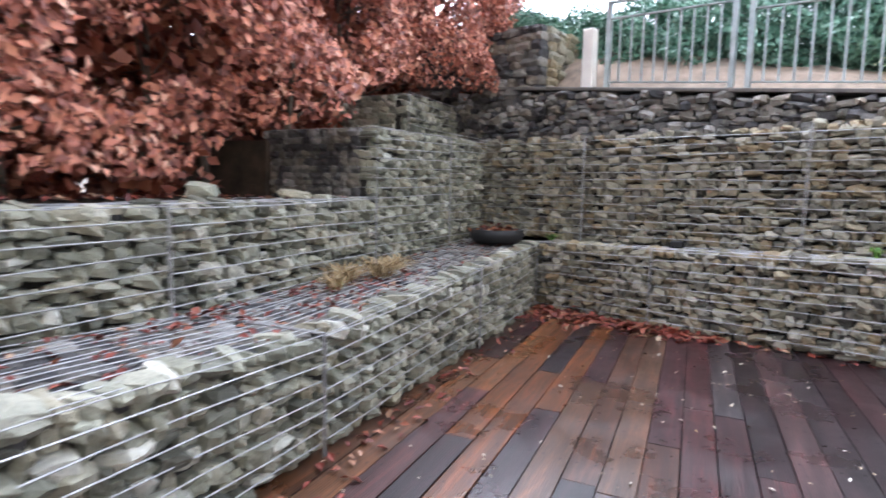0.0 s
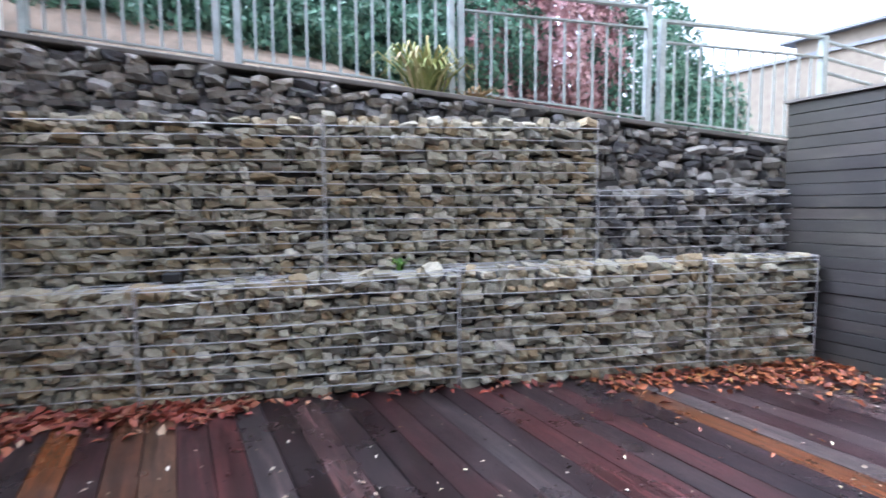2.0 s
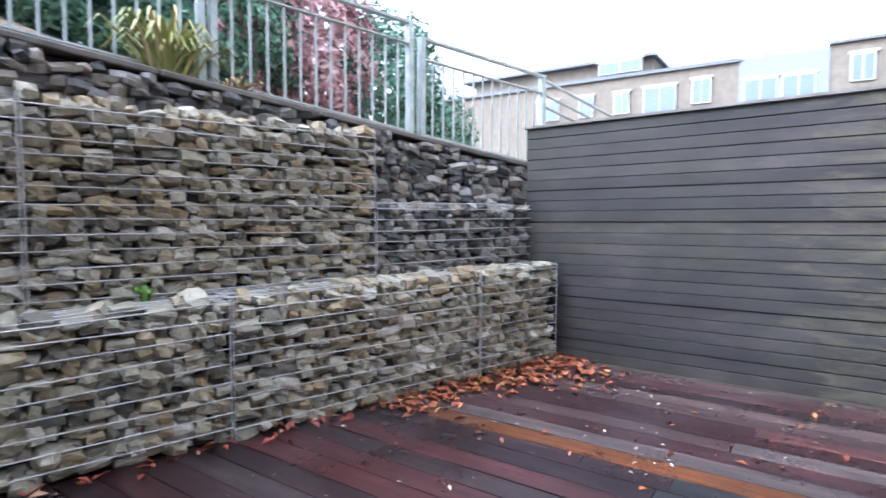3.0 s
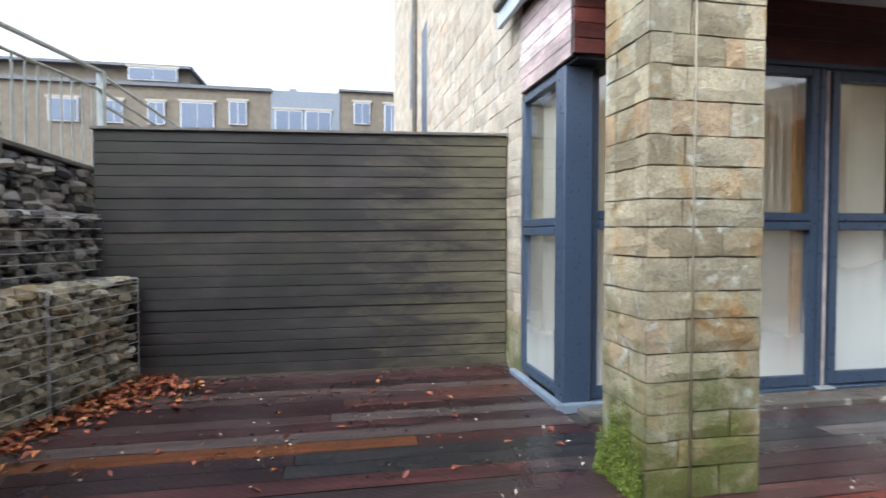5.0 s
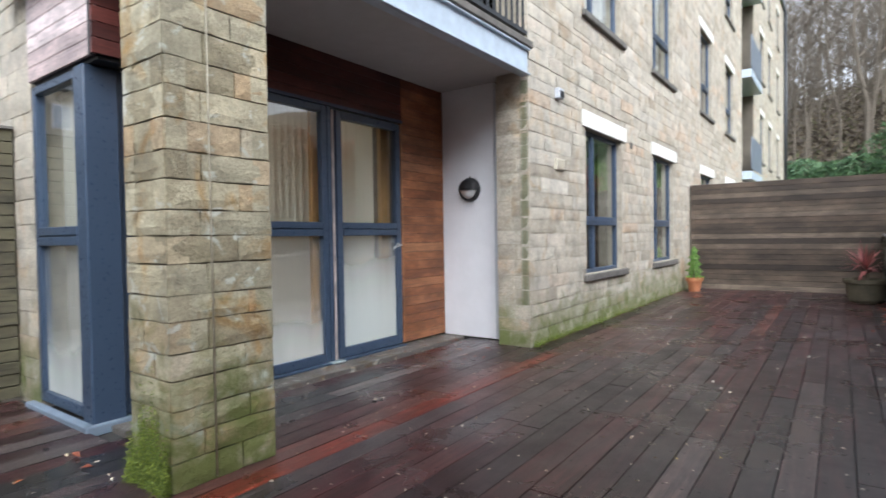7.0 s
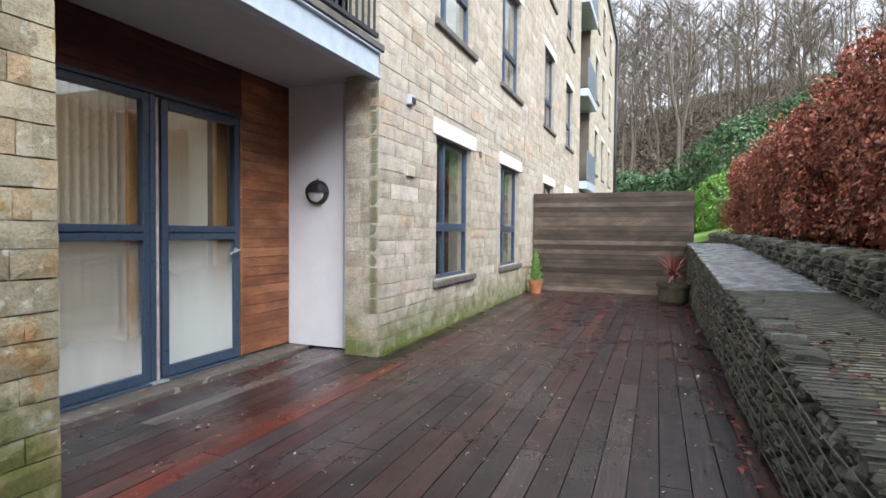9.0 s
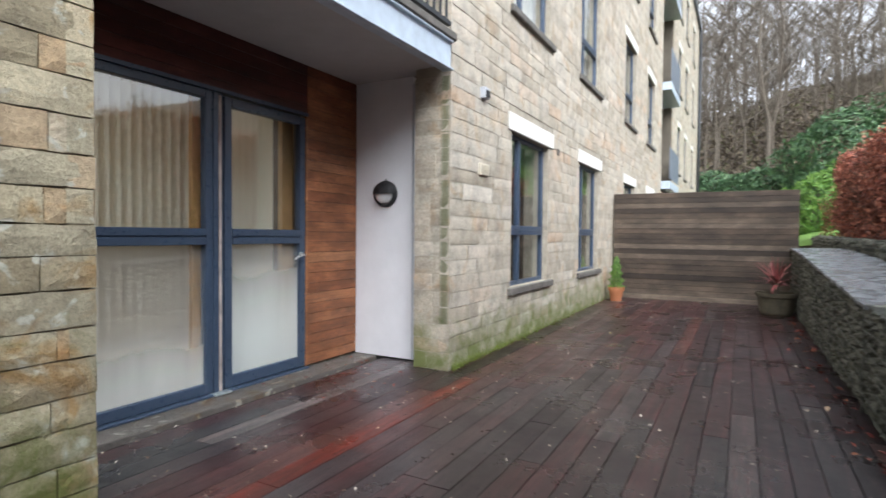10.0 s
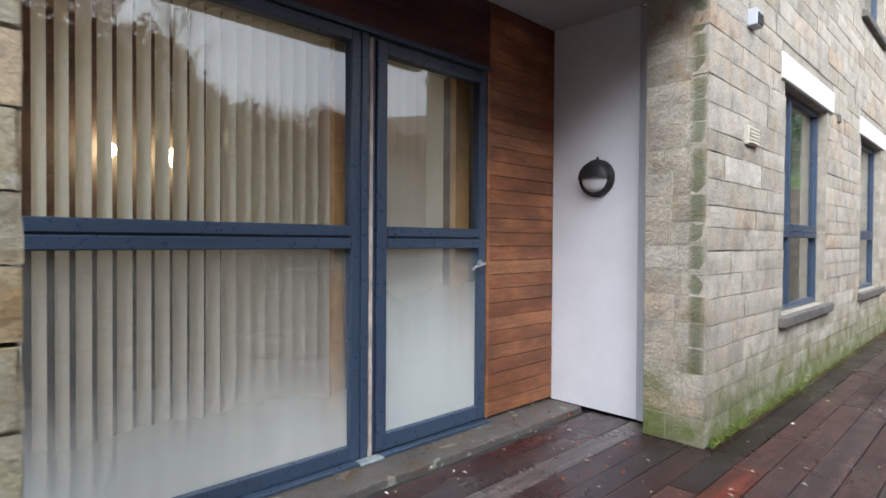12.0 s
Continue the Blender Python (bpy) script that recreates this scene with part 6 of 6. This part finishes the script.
# ---- fallen leaves ----
def scatter(name, label, pts, mat, size, seed, flat=0.5):
    p = np.array(pts)
    me = leaf_cloud(p, np.tile([0, 0, 2.2 * flat + 0.6], (len(p), 1)), size, mat, name, 0.55, seed)
    return tagged(solo(name, me, mat, label, "leaves"), kind="stuff")


gl = np.random.default_rng(77)


def pile(s0, s1, n, reach):
    s = gl.uniform(s0, s1, n)
    d = -np.abs(gl.normal(0, reach, n)) - 0.02
    z = 0.012 + np.abs(gl.normal(0, 0.022, n)) * np.exp(d / reach)
    return [nloc(a, b, c) for a, b, c in zip(s, d, z)]


scatter("leaf_drift", "drift of wet red beech leaves in the deck corner", pile(-3.0, -1.25, 620, 0.13) + pile(-3.0, -2.3, 260, 0.28), mat_fallen_red, 0.075, 1)
scatter("leaf_drift", "thin line of red leaves along the north gabion", pile(-1.5, 0.9, 70, 0.07), mat_fallen_red, 0.06, 2)
scatter("leaf_drift", "drift of orange leaves by the board fence", pile(0.9, 2.75, 520, 0.16) + pile(1.9, 2.75, 200, 0.30), mat_fallen_orange, 0.065, 3)
wy = np.concatenate([gl.uniform(1.0, 5.3, 120), gl.uniform(-9.5, 1.0, 150)])
scatter("leaf_line", "red and orange leaves along the west gabion foot", [(-1.06 + abs(v), y, 0.012) for y, v in zip(wy, gl.normal(0, 0.09, len(wy)))], mat_fallen_red, 0.055, 4)
sx, sy = gl.uniform(-0.9, 4.3, 1150), gl.uniform(-9, 4.4, 1150)
ok = [(x, y, 0.009) for x, y in zip(sx, sy) if y < north_y(x) - 0.05 and (x < 1.98 or (y > -2.6 and x < 3.0) or y > 1.1) and not (1.85 < x < 2.35 and 0.55 < y < 1.2)]
scatter("scattered_leaves", "small pale leaves scattered on the wet deck", ok, mat_fallen_pale, 0.025, 5)
sx, sy = gl.uniform(2.3, 4.3, 50), gl.uniform(1.2, 3.8, 50)
scatter("scattered_leaves", "orange leaves scattered near the board fence", [(x, y, 0.012) for x, y in zip(sx, sy)], mat_fallen_orange, 0.05, 6)
sx, sy = gl.uniform(2.15, 3.12, 75), -2.65 + np.abs(gl.normal(0, 0.75, 75))
scatter("scattered_leaves", "small brown and red leaves blown into the recess", [(x, y, 0.014 if x < 2.93 else 0.02) for x, y in zip(sx, sy)], mat_fallen_red, 0.03, 21)
lx, ly = gl.uniform(-1.85, -1.2, 260), gl.uniform(0.2, 5.3, 260)
scatter("ledge_leaves", "red leaves caught on top of the west gabion", [(x, y, (0.575 if y > 1 else 0.58) + 0.012 * (y > 4)) for x, y in zip(lx, ly)], mat_fallen_red, 0.06, 7)
lx, ly = gl.uniform(-3.2, -2.0, 420), gl.uniform(-8, 3.5, 420)
scatter("ledge_leaves", "dead leaves on the hedge bed", [(x, y, 1.10) for x, y in zip(lx, ly)], mat_fallen_red, 0.075, 8)

# screw heads along the joists
sg = Geo()
jy = -9.4
r = random.Random(6)
while jy < 4.2:
    x = -1.09
    while x < 3.0:
        if x < 2.05 or jy > -2.6:
            for dx in (-0.042, 0.042):
                if r.random() < 0.8 and jy < north_y(x) - 0.1:
                    cx, cy = x + dx + r.uniform(-0.004, 0.004), jy + r.uniform(-0.012, 0.012)
                    sg.add([(cx - 0.006, cy - 0.006, 0.0022), (cx + 0.006, cy - 0.006, 0.0022), (cx + 0.006, cy + 0.006, 0.0022), (cx - 0.006, cy + 0.006, 0.0022)], [(0, 1, 2, 3)])
        x += 0.149
    jy += 0.42
solo("screw_heads", sg, mat_black, "dark countersunk screw heads in the deck boards", "screws", "stuff")


def rock(label, at, size, mesh, group=""):
    ob = new("rock", mesh)
    ob.matrix_world = pose(*at, 5, 8, 30) @ Matrix.Diagonal((*size, 1))
    return tagged(ob, label, "rock", group)


rock("pale rounded stone on the hedge bed", (-2.18, 2.25, 1.13), (0.16, 0.13, 0.10), PALESTONES[8])
rock("pale flat stone on the hedge bed", (-2.12, 2.95, 1.12), (0.20, 0.12, 0.06), PALESTONES[3])
solo("dark_block", Geo().box(-1.80, -1.69, 0.20, 0.27, 0.71, 0.77, NORTH), mat_black, "small black rubber block lying on the gabion ledge", "block", bevel=0.008)

tx, ty = gl.uniform(-1.88, -1.18, 520), gl.uniform(-1.5, 5.4, 520)
scatter("ledge_litter", "small dead leaves and twigs caught in the gabion top", [(x, y, 0.012 + float(np.interp(y, [-1.9, 0.0, 1.9, 3.8, 5.75], [0.73, 0.62, 0.545, 0.595, 0.655]))) for x, y in zip(tx, ty)], mat_fallen_red, 0.04, 19)
